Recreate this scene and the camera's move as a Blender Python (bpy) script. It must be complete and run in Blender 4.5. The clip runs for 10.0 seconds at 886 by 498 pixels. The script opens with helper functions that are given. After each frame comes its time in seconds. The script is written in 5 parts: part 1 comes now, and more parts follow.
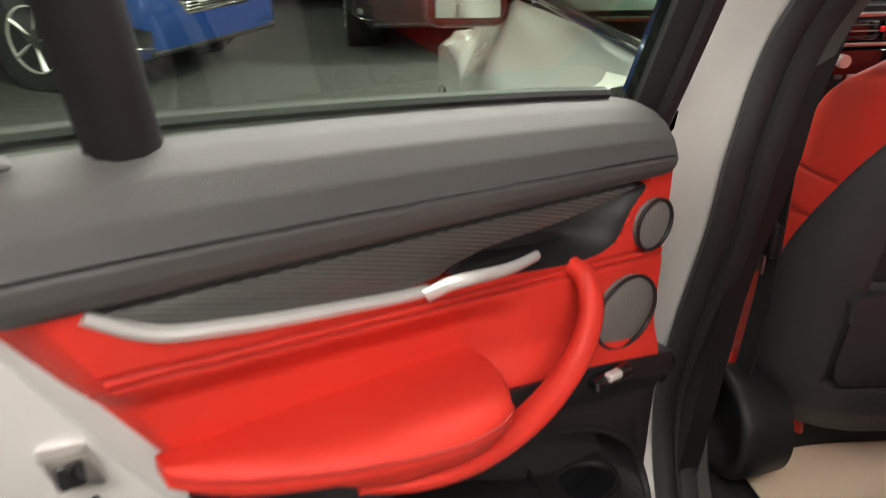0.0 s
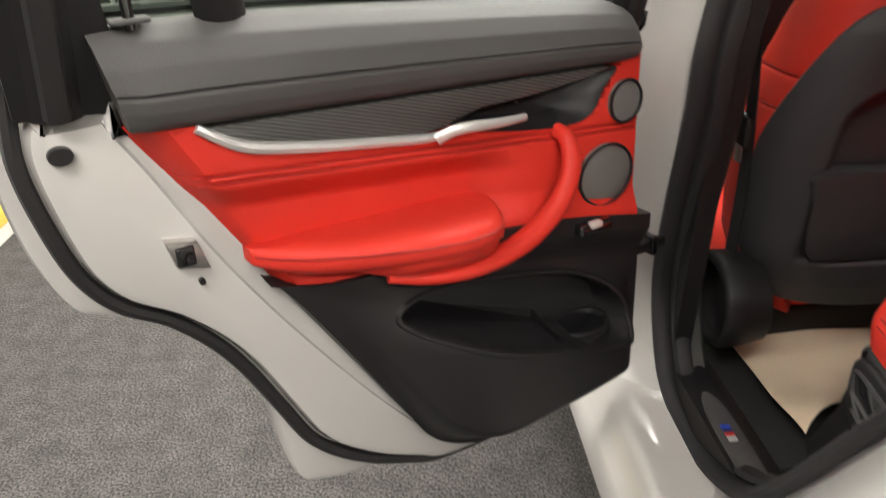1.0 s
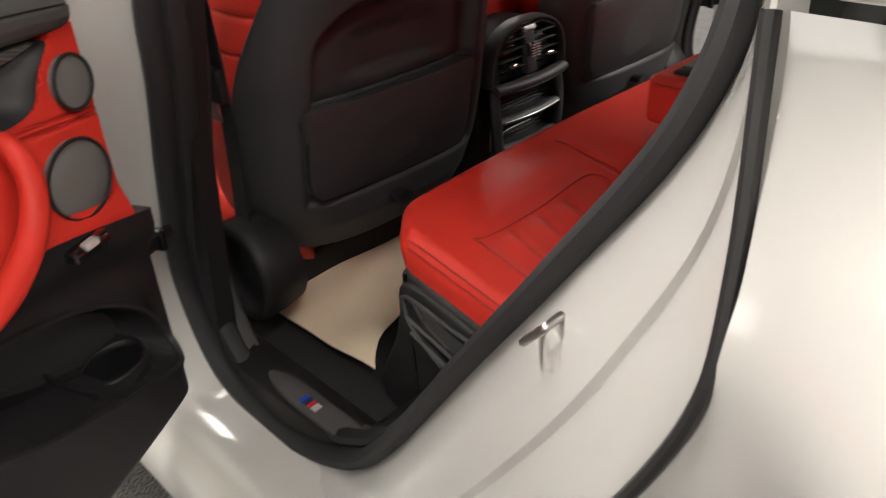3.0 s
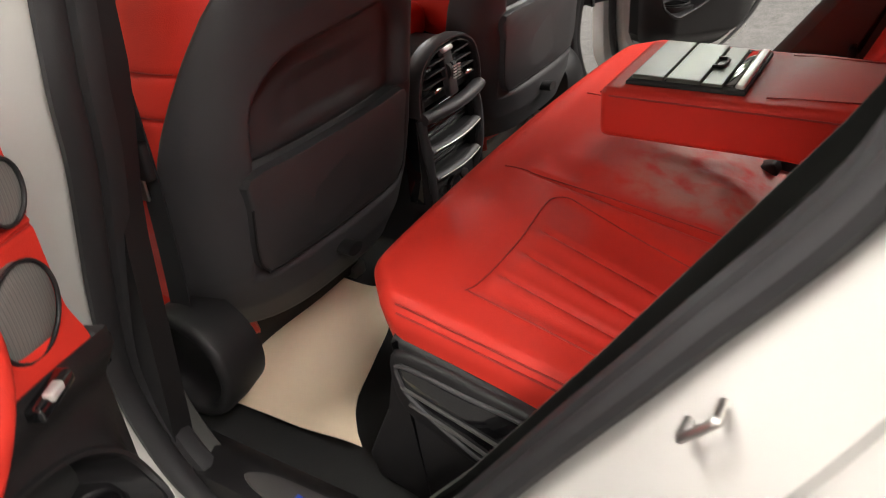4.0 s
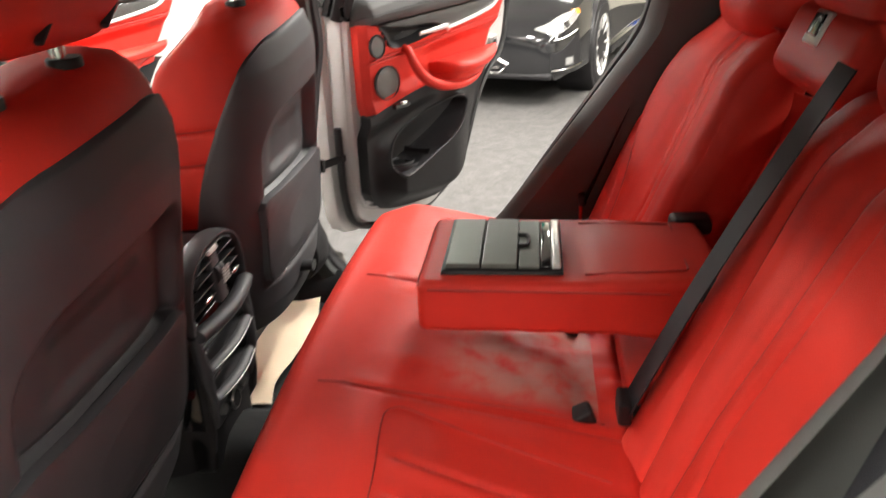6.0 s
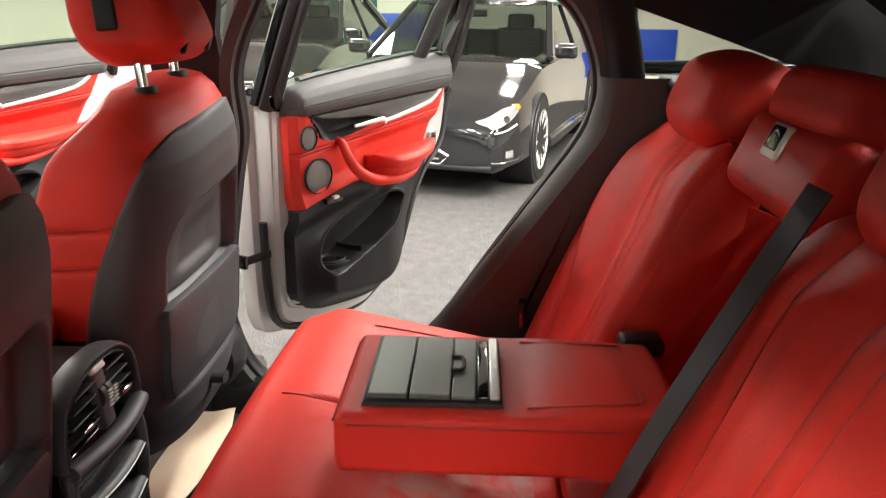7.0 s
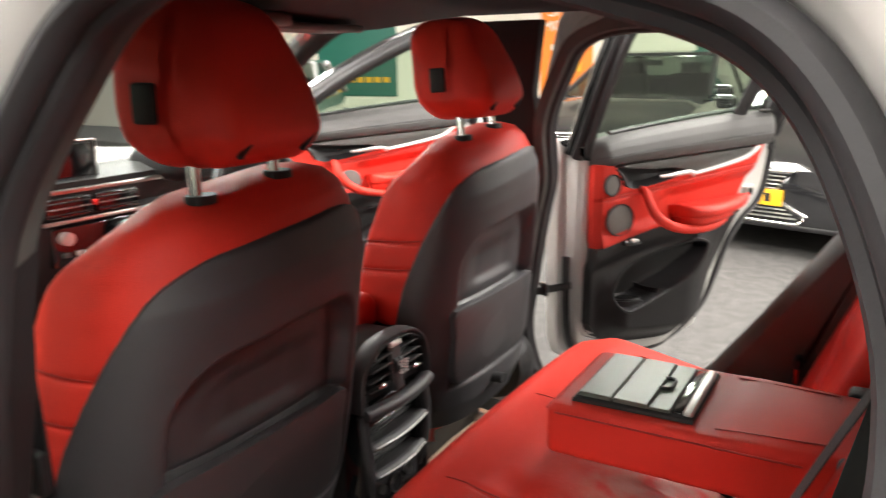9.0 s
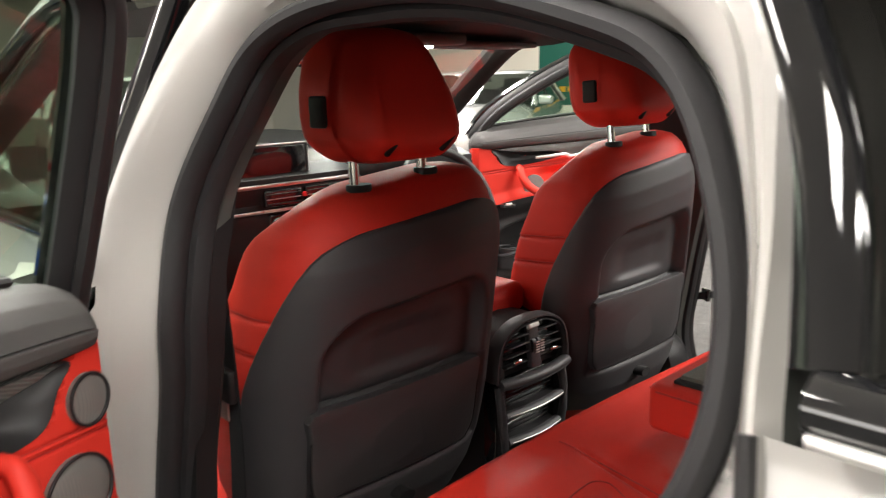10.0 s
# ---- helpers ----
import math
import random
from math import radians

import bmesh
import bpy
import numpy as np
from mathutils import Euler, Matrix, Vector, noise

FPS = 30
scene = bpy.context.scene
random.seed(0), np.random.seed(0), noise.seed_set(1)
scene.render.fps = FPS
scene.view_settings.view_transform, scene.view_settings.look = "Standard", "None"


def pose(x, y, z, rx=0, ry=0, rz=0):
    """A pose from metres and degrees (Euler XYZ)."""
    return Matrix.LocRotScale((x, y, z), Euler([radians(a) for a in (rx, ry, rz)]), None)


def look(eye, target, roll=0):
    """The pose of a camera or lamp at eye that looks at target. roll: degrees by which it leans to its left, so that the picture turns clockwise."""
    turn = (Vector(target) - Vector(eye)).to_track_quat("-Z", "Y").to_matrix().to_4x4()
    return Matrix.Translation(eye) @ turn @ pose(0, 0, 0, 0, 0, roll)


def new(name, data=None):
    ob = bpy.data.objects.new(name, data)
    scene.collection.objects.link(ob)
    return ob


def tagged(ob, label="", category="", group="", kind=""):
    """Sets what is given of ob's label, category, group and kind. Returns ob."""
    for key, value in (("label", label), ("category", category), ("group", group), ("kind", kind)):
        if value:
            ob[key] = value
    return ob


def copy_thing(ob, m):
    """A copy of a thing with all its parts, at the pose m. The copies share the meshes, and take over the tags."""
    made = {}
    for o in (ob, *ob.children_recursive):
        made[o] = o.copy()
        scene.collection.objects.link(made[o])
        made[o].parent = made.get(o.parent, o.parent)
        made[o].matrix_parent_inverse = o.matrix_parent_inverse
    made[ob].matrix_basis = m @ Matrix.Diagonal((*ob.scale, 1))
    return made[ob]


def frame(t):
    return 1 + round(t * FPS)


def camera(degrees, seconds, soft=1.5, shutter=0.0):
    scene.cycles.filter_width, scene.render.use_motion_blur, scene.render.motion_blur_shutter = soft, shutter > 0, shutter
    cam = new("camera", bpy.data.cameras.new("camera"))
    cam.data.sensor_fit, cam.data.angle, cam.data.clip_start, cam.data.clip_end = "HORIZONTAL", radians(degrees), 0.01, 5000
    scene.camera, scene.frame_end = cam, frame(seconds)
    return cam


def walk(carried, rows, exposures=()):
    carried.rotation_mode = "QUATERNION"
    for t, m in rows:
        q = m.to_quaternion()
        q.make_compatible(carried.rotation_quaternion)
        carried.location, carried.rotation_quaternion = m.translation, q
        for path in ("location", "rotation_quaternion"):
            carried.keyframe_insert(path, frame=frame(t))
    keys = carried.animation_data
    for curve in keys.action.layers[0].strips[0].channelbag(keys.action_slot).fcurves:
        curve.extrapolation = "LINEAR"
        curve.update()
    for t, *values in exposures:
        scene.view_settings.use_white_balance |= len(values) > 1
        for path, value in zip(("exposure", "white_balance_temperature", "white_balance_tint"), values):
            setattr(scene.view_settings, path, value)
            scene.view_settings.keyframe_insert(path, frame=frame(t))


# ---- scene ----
cam = camera(59.6, 10.0, 1.05, 0.5)
PATH = [
    (0, (-1.335, -0.986, 1.381), (-1.102, 0.808, 0.529), -0.2),
    (0.5, (-1.319, -1.158, 1.368), (-1.247, 0.647, 0.51), -1.7),
    (1, (-1.305, -1.284, 1.336), (-1.235, 0.512, 0.458), -3.1),
    (1.5, (-1.281, -1.334, 1.3), (-1.061, 0.406, 0.338), -4.2),
    (2, (-1.265, -1.285, 1.27), (-0.709, 0.329, 0.229), -3.6),
    (2.5, (-1.278, -1.187, 1.286), (-0.342, 0.233, 0.234), -2.7),
    (3, (-1.278, -1.101, 1.296), (-0.101, 0.141, 0.261), -2.9),
    (4.3, (-1.307, -0.789, 1.311), (0.167, 0.076, 0.273), -6.0),
    (4.5, (-1.336, -0.742, 1.316), (0.18, 0.058, 0.287), -6.4),
    (5, (-1.326, -0.681, 1.343), (0.298, -0.073, 0.347), -6.2),
    (5.5, (-1.255, -0.626, 1.355), (0.473, -0.211, 0.437), -4.6),
    (6, (-1.172, -0.6, 1.361), (0.648, -0.372, 0.563), -2.2),
    (6.2, (-1.141, -0.586, 1.356), (0.708, -0.421, 0.609), -1.3),
    (7.3, (-0.983, -0.626, 1.356), (0.935, -0.537, 0.794), 0.9),
    (7.5, (-0.969, -0.646, 1.354), (0.952, -0.538, 0.808), 1.1),
    (8, (-0.997, -0.696, 1.339), (0.907, -0.399, 0.803), 0.8),
    (8.5, (-1.11, -0.766, 1.352), (0.715, -0.131, 0.836), 0.0),
    (9, (-1.199, -0.855, 1.375), (0.485, 0.117, 0.91), -0.6),
    (9.5, (-1.24, -0.96, 1.397), (0.258, 0.289, 0.957), -1.0),
    (10, (-1.267, -1.103, 1.382), (0.077, 0.313, 0.948), -1.3),
]
walk(cam, [(t, look(eye, target, roll)) for t, eye, target, roll in PATH], exposures=[(0.0, 0.52), (1.0, 0.42), (2.0, 0.2), (3.0, 0.22), (4.5, 1.0), (5.0, 1.15), (6.0, 1.3), (7.5, 1.2), (8.5, 1.2), (9.5, 0.95), (10.0, 0.72)])

# ---- world, light ----
world = bpy.data.worlds.new("hall_air")
scene.world = world
world.use_nodes = True
world.node_tree.nodes["Background"].inputs[0].default_value = (1.0, 0.95, 0.87, 1)
world.node_tree.nodes["Background"].inputs[1].default_value = 0.2
CEIL = 3.4
LAMP_POWER = 105.0


def ceiling_lamp(x, y, power=LAMP_POWER):
    d = bpy.data.lights.new("hall_lamp", "AREA")
    d.shape, d.size, d.size_y, d.energy, d.color = "RECTANGLE", 1.6, 0.5, power, (1.0, 0.965, 0.915)
    o = new("hall_lamp", d)
    o.matrix_world = pose(x, y, CEIL - 0.12)


# ---- materials ----
def mat(name, col, rough=0.5, metal=0.0, var=0.08, vscale=6.0, bump=0.0, bscale=300.0, coat=0.0, kind="noise", spec=0.5, col2=None):
    m = bpy.data.materials.new(name)
    m.use_nodes = True
    n, l = m.node_tree.nodes, m.node_tree.links
    b = n["Principled BSDF"]
    b.inputs["Roughness"].default_value, b.inputs["Metallic"].default_value = rough, metal
    b.inputs["Coat Weight"].default_value, b.inputs["Specular IOR Level"].default_value = coat, spec
    b.inputs["Coat Roughness"].default_value = 0.04
    tc = n.new("ShaderNodeTexCoord")
    nz = n.new("ShaderNodeTexNoise")
    nz.inputs["Scale"].default_value, nz.inputs["Detail"].default_value = vscale, 4.0
    l.new(tc.outputs["Object"], nz.inputs["Vector"])
    mix = n.new("ShaderNodeMix")
    mix.data_type = "RGBA"
    lo = tuple(c * (1 - var) for c in col)
    hi = tuple(min(1, c * (1 + var)) for c in (col2 or col))
    mix.inputs[6].default_value, mix.inputs[7].default_value = (*lo, 1), (*hi, 1)
    l.new(nz.outputs["Fac"], mix.inputs[0])
    l.new(mix.outputs[2], b.inputs["Base Color"])
    rr = n.new("ShaderNodeMapRange")
    rr.inputs[3].default_value, rr.inputs[4].default_value = max(0.02, rough - 0.07), min(1, rough + 0.07)
    l.new(nz.outputs["Fac"], rr.inputs[0])
    l.new(rr.outputs[0], b.inputs["Roughness"])
    if bump:
        if kind == "voronoi":
            t = n.new("ShaderNodeTexVoronoi")
            out = t.outputs["Distance"]
        else:
            t = n.new("ShaderNodeTexNoise")
            t.inputs["Detail"].default_value = 3.0
            out = t.outputs["Fac"]
        t.inputs["Scale"].default_value = bscale
        l.new(tc.outputs["Object"], t.inputs["Vector"])
        bp = n.new("ShaderNodeBump")
        bp.inputs["Strength"].default_value, bp.inputs["Distance"].default_value = bump, 0.002
        l.new(out, bp.inputs["Height"])
        l.new(bp.outputs[0], b.inputs["Normal"])
    return m


def glow(name, col, strength):
    m = bpy.data.materials.new(name)
    m.use_nodes = True
    b = m.node_tree.nodes["Principled BSDF"]
    b.inputs["Base Color"].default_value = (*col, 1)
    b.inputs["Emission Color"].default_value = (*col, 1)
    b.inputs["Emission Strength"].default_value = strength
    return m


def glass(name, col, rough=0.0, mixing=0.75):
    m = bpy.data.materials.new(name)
    m.use_nodes = True
    n, l = m.node_tree.nodes, m.node_tree.links
    out = n["Material Output"]
    n.remove(n["Principled BSDF"])
    tr, gl, mx, lw = (n.new(k) for k in ("ShaderNodeBsdfTransparent", "ShaderNodeBsdfGlossy", "ShaderNodeMixShader", "ShaderNodeLayerWeight"))
    pw, ma = n.new("ShaderNodeMath"), n.new("ShaderNodeMath")
    pw.operation, ma.operation = "POWER", "MULTIPLY_ADD"
    lw.inputs[0].default_value, pw.inputs[1].default_value = 0.5, 4.0
    ma.inputs[1].default_value, ma.inputs[2].default_value = 0.8, 0.06
    tr.inputs[0].default_value = (*col, 1)
    gl.inputs["Roughness"].default_value = rough
    l.new(lw.outputs["Facing"], pw.inputs[0])
    l.new(pw.outputs[0], ma.inputs[0])
    l.new(ma.outputs[0], mx.inputs[0])
    l.new(tr.outputs[0], mx.inputs[1])
    l.new(gl.outputs[0], mx.inputs[2])
    l.new(mx.outputs[0], out.inputs[0])
    return m


def weave(name):
    """Carbon-look twill: fine diagonal ribs in two directions."""
    m = mat(name, (0.05, 0.048, 0.047), 0.34, 0.0, 0.15, 20, coat=0.3)
    n, l = m.node_tree.nodes, m.node_tree.links
    b = n["Principled BSDF"]
    tc = n.new("ShaderNodeTexCoord")
    mp = n.new("ShaderNodeMapping")
    mp.inputs["Rotation"].default_value = (0.0, radians(55), radians(28))
    w = n.new("ShaderNodeTexWave")
    w.inputs["Scale"].default_value, w.inputs["Distortion"].default_value = 95.0, 0.5
    l.new(tc.outputs["Object"], mp.inputs[0])
    l.new(mp.outputs[0], w.inputs["Vector"])
    bp = n.new("ShaderNodeBump")
    bp.inputs["Strength"].default_value, bp.inputs["Distance"].default_value = 0.8, 0.0009
    l.new(w.outputs["Fac"], bp.inputs["Height"])
    l.new(bp.outputs[0], b.inputs["Normal"])
    mx = n.new("ShaderNodeMix")
    mx.data_type = "RGBA"
    mx.inputs[6].default_value, mx.inputs[7].default_value = (0.034, 0.034, 0.032, 1), (0.092, 0.090, 0.086, 1)
    l.new(w.outputs["Fac"], mx.inputs[0])
    l.new(mx.outputs[2], b.inputs["Base Color"])
    return m


def perforated(name):
    """Speaker cloth: tiny dark holes in a grey grid."""
    m = mat(name, (0.10, 0.095, 0.088), 0.6, 0.2, 0.05, 30)
    n, l = m.node_tree.nodes, m.node_tree.links
    b = n["Principled BSDF"]
    tc, v, mx = n.new("ShaderNodeTexCoord"), n.new("ShaderNodeTexVoronoi"), n.new("ShaderNodeMix")
    v.inputs["Scale"].default_value, v.inputs["Randomness"].default_value = 420.0, 0.0
    mx.data_type = "RGBA"
    mx.inputs[6].default_value, mx.inputs[7].default_value = (0.09, 0.09, 0.085, 1), (0.24, 0.23, 0.215, 1)
    l.new(tc.outputs["Object"], v.inputs["Vector"])
    l.new(v.outputs["Distance"], mx.inputs[0])
    l.new(mx.outputs[2], b.inputs["Base Color"])
    return m


RED = mat("red_leather", (0.60, 0.032, 0.020), 0.46, 0, 0.10, 5, 0.22, 700, kind="voronoi", col2=(0.64, 0.038, 0.025), spec=0.22)
REDSEAM = mat("red_stitching", (0.36, 0.018, 0.014), 0.6, 0, 0.1, 40)
DGREY = mat("dark_grey_leather", (0.072, 0.069, 0.068), 0.55, 0, 0.12, 7, 0.24, 800, kind="voronoi", spec=0.3)
BLACK = mat("black_moulded_plastic", (0.015, 0.014, 0.015), 0.48, 0, 0.12, 8, 0.16, 1000, spec=0.32)
SHELL = mat("seat_back_plastic", (0.042, 0.040, 0.043), 0.52, 0, 0.10, 6, 0.12, 1100)
CLOTHBLK = mat("black_carpet", (0.016, 0.016, 0.016), 0.95, 0, 0.3, 60, 0.5, 700)
LINER = mat("black_headliner", (0.014, 0.012, 0.012), 0.95, 0, 0.15, 30, 0.3, 900)
RUBBER = mat("black_rubber", (0.016, 0.015, 0.016), 0.55, 0, 0.1, 20)
SEALM = mat("dark_grey_seal_rubber", (0.019, 0.018, 0.020), 0.65, 0, 0.15, 20, 0.1, 500)
BELT = mat("black_webbing", (0.012, 0.012, 0.015), 0.7, 0, 0.1, 30, 0.4, 900)
PAINT = mat("white_car_paint", (0.51, 0.495, 0.475), 0.22, 0, 0.015, 2, coat=0.8)
CHROME = mat("chrome", (0.75, 0.74, 0.72), 0.12, 1.0, 0.04, 10)
SILVER = mat("satin_silver", (0.74, 0.73, 0.71), 0.34, 0.55, 0.05, 40, 0.05, 500)
STEEL = mat("steel", (0.5, 0.48, 0.46), 0.3, 1.0, 0.1, 20)
CARBON = weave("carbon_weave_trim")
MESHM = perforated("speaker_mesh")
PAPER = mat("beige_paper_mat", (0.80, 0.66, 0.48), 0.75, 0, 0.04, 6, 0.15, 40)
GLASS = glass("tinted_window_glass", (0.50, 0.61, 0.51))
SMOKE = glass("dark_privacy_glass", (0.42, 0.45, 0.42))
CLEAR = glass("clear_glass", (0.86, 0.92, 0.88))
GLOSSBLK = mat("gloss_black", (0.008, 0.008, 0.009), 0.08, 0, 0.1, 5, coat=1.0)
LIDGREY = mat("grey_green_lid_plastic", (0.112, 0.124, 0.104), 0.36, 0, 0.08, 10, 0.1, 900)


def carpet(name):
    m = mat(name, (0.06, 0.06, 0.06), 0.97, 0, 0.2, 1.5, 0.9, 320)
    n, l = m.node_tree.nodes, m.node_tree.links
    tc, a, b, mx, mr, m2 = (n.new(k) for k in ("ShaderNodeTexCoord", "ShaderNodeTexNoise", "ShaderNodeTexNoise", "ShaderNodeMix", "ShaderNodeMapRange", "ShaderNodeMix"))
    a.inputs["Scale"].default_value, a.inputs["Detail"].default_value = 150.0, 3.0
    b.inputs["Scale"].default_value, b.inputs["Detail"].default_value = 14.0, 6.0
    for k in (a, b):
        l.new(tc.outputs["Object"], k.inputs["Vector"])
    mr.inputs[1].default_value, mr.inputs[2].default_value = 0.36, 0.66
    l.new(a.outputs["Fac"], mr.inputs[0])
    mx.data_type = m2.data_type = "RGBA"
    mx.inputs[6].default_value, mx.inputs[7].default_value = (0.022, 0.021, 0.021, 1), (0.132, 0.125, 0.118, 1)
    l.new(mr.outputs[0], mx.inputs[0])
    m2.blend_type = "MULTIPLY"
    m2.inputs[0].default_value = 0.5
    l.new(mx.outputs[2], m2.inputs[6])
    spread = n.new("ShaderNodeMapRange")
    spread.inputs[1].default_value, spread.inputs[2].default_value = 0.34, 0.66
    spread.inputs[3].default_value, spread.inputs[4].default_value = 0.35, 1.0
    l.new(b.outputs["Fac"], spread.inputs[0])
    l.new(spread.outputs[0], m2.inputs[7])
    l.new(m2.outputs[2], n["Principled BSDF"].inputs["Base Color"])
    return m


FLOORM = carpet("grey_speckled_carpet")
WALLM = mat("cream_wall_paint", (0.72, 0.68, 0.58), 0.8, 0, 0.03, 0.8, 0.05, 60)
CEILM = mat("ceiling_paint", (0.68, 0.65, 0.60), 0.9, 0, 0.05, 1)
PLATE_Y = mat("yellow_plate", (0.80, 0.40, 0.01), 0.4, 0, 0.03, 10)
GREEN = mat("green_banner", (0.012, 0.11, 0.075), 0.6, 0, 0.05, 3)
BLUE = mat("blue_banner", (0.01, 0.07, 0.55), 0.5, 0, 0.05, 3)
ORANGE = mat("orange_banner", (0.85, 0.22, 0.02), 0.6, 0, 0.05, 3)
CREAM = mat("white_print", (0.80, 0.78, 0.72), 0.6, 0, 0.02, 3)
LIGHTM = glow("lamp_diffuser", (1.0, 0.93, 0.82), 9.0)
MIRRORM = mat("mirror_glass", (0.8, 0.8, 0.8), 0.02, 1.0, 0.01, 5)
HEADL = mat("headlight_lens", (0.55, 0.55, 0.53), 0.06, 0.6, 0.3, 25, coat=1.0)
YELLOWP = mat("yellow_paint", (0.75, 0.55, 0.10), 0.5, 0, 0.05, 3)


# ---- mesh tools ----
def crom(pts, per=6, closed=False):
    """Points on a smooth curve through pts."""
    P = [np.array(p, float) for p in pts]
    n, out = len(P), []
    for i in range(n if closed else n - 1):
        if closed:
            a, b, c, d = P[i - 1], P[i], P[(i + 1) % n], P[(i + 2) % n]
        else:
            b, c = P[i], P[i + 1]
            a = P[i - 1] if i else b * 2 - c
            d = P[i + 2] if i + 2 < n else c * 2 - b
        for k in range(per):
            t = k / per
            out.append(0.5 * (2 * b + (c - a) * t + (2 * a - 5 * b + 4 * c - d) * t * t + (3 * b - a - 3 * c + d) * t ** 3))
    if not closed:
        out.append(P[-1])
    return out


def finish(bm, M=None):
    if M is not None:
        bm.transform(M)
    bmesh.ops.recalc_face_normals(bm, faces=bm.faces)
    return bm


def loft(rings, ring_closed=True, cap=True, loop=False):
    bm = bmesh.new()
    V = [[bm.verts.new(tuple(p)) for p in r] for r in rings]
    n = len(V[0])
    for a in range(len(V) if loop else len(V) - 1):
        A, B = V[a], V[(a + 1) % len(V)]
        for i in range(n if ring_closed else n - 1):
            j = (i + 1) % n
            bm.faces.new((A[i], A[j], B[j], B[i]))
    if cap and ring_closed and not loop:
        bm.faces.new(V[0])
        bm.faces.new(V[-1])
    return bm


def sheet(fn, nu, nv, thick=None):
    """A grid fn(u, v); thick: a vector that gives it a back and edges."""
    front = [[np.array(fn(i / nu, j / nv), float) for i in range(nu + 1)] for j in range(nv + 1)]
    if thick is None:
        return loft(front, ring_closed=False)
    t = np.array(thick, float)
    return loft([row + [p + t for p in reversed(row)] for row in front])


def tube(path, rx, ry=None, n=10, closed=False, up=(0, 0, 1)):
    ry = ry or rx
    P = [np.array(p, float) for p in path]
    rings, m = [], len(P)
    for i, p in enumerate(P):
        a, b = (P[i - 1] if (i or closed) else p), (P[(i + 1) % m] if (i + 1 < m or closed) else p)
        d = b - a
        d /= max(1e-9, np.linalg.norm(d))
        s = np.cross(d, np.array(up, float))
        if np.linalg.norm(s) < 1e-4:
            s = np.cross(d, np.array((1, 0.2, 0)))
        s /= np.linalg.norm(s)
        w = np.cross(s, d)
        r1, r2 = (rx(i / max(1, m - 1)) if callable(rx) else rx), (ry(i / max(1, m - 1)) if callable(ry) else ry)
        rings.append([p + s * r1 * math.cos(2 * math.pi * k / n) + w * r2 * math.sin(2 * math.pi * k / n) for k in range(n)])
    return loft(rings, loop=closed)


def inset(pts, r):
    """A closed flat outline drawn inwards by r."""
    n = len(pts)
    area = sum(pts[i][0] * pts[(i + 1) % n][1] - pts[(i + 1) % n][0] * pts[i][1] for i in range(n))
    sg = 1 if area > 0 else -1
    out = []
    for i in range(n):
        d = np.array(pts[(i + 1) % n]) - np.array(pts[i - 1])
        d /= max(1e-9, np.linalg.norm(d))
        out.append((pts[i][0] - sg * d[1] * r, pts[i][1] + sg * d[0] * r))
    return out


def slab(outline, d0, d1, r=0.004, axes="xzy", per=5, smooth=True):
    """A plate with a rounded front edge. outline: flat points (smoothed); d0 back, d1 front; axes: where flat x, flat y and depth go."""
    pts = [tuple(p) for p in (crom(outline, per, True) if smooth else outline)]
    sg = 1 if d1 > d0 else -1
    rings = [(pts, d0), (pts, d1 - sg * r), (inset(pts, r * 0.3), d1 - sg * r * 0.3), (inset(pts, r), d1)]
    order = ["xyz".index(a) for a in axes]
    out = []
    for ring, d in rings:
        rr = []
        for u, v in ring:
            q = [0, 0, 0]
            q[order[0]], q[order[1]], q[order[2]] = u, v, d
            rr.append(q)
        out.append(rr)
    return loft(out)


def rbox(c, s, r=0.01, seg=3):
    bm = bmesh.new()
    bmesh.ops.create_cube(bm, size=1)
    bm.transform(Matrix.Translation(c) @ Matrix.Diagonal((*s, 1)))
    if r:
        bmesh.ops.bevel(bm, geom=list(bm.edges), offset=min(r, 0.49 * min(s)), segments=seg, affect="EDGES", profile=0.5)
    return bm


def soft_box(c, s, r, nx=24, ny=24, nz=8, fn=None):
    """A padded block: a finely cut box with round corners of radius r; fn moves its points."""
    bm = bmesh.new()
    bmesh.ops.create_cube(bm, size=1)
    h = [k / 2 for k in s]
    grid = {}
    bm.clear()

    def vert(p):
        k = tuple(round(a, 6) for a in p)
        if k not in grid:
            q = [max(-hh + r, min(hh - r, a * hh)) for a, hh in zip(p, h)]
            full = [a * hh for a, hh in zip(p, h)]
            d = np.array(full) - np.array(q)
            ln = np.linalg.norm(d)
            w = np.array(q) + (d / ln * r if ln > 1e-9 else 0)
            w = w + np.array(c)
            grid[k] = bm.verts.new(tuple(fn(w) if fn else w))
        return grid[k]

    def even(k, hh):
        e = [-1 + 2 * i / k for i in range(k + 1)]
        cut = r / hh
        return sorted(set([round(a, 6) for a in e] + [round(sg * (1 - cut * f), 6) for sg in (-1, 1) for f in (0.3, 0.65, 1.0)]))

    ax = [even(nx, h[0]), even(ny, h[1]), even(nz, h[2])]
    for a in range(3):
        b, d = (a + 1) % 3, (a + 2) % 3
        for sg in (-1, 1):
            for i in range(len(ax[b]) - 1):
                for j in range(len(ax[d]) - 1):
                    q = []
                    for u, v in ((i, j), (i + 1, j), (i + 1, j + 1), (i, j + 1)):
                        p = [0, 0, 0]
                        p[a], p[b], p[d] = sg, ax[b][u], ax[d][v]
                        q.append(vert(p))
                    if len(set(q)) == 4:
                        try:
                            bm.faces.new(q)
                        except ValueError:
                            pass
    return bm


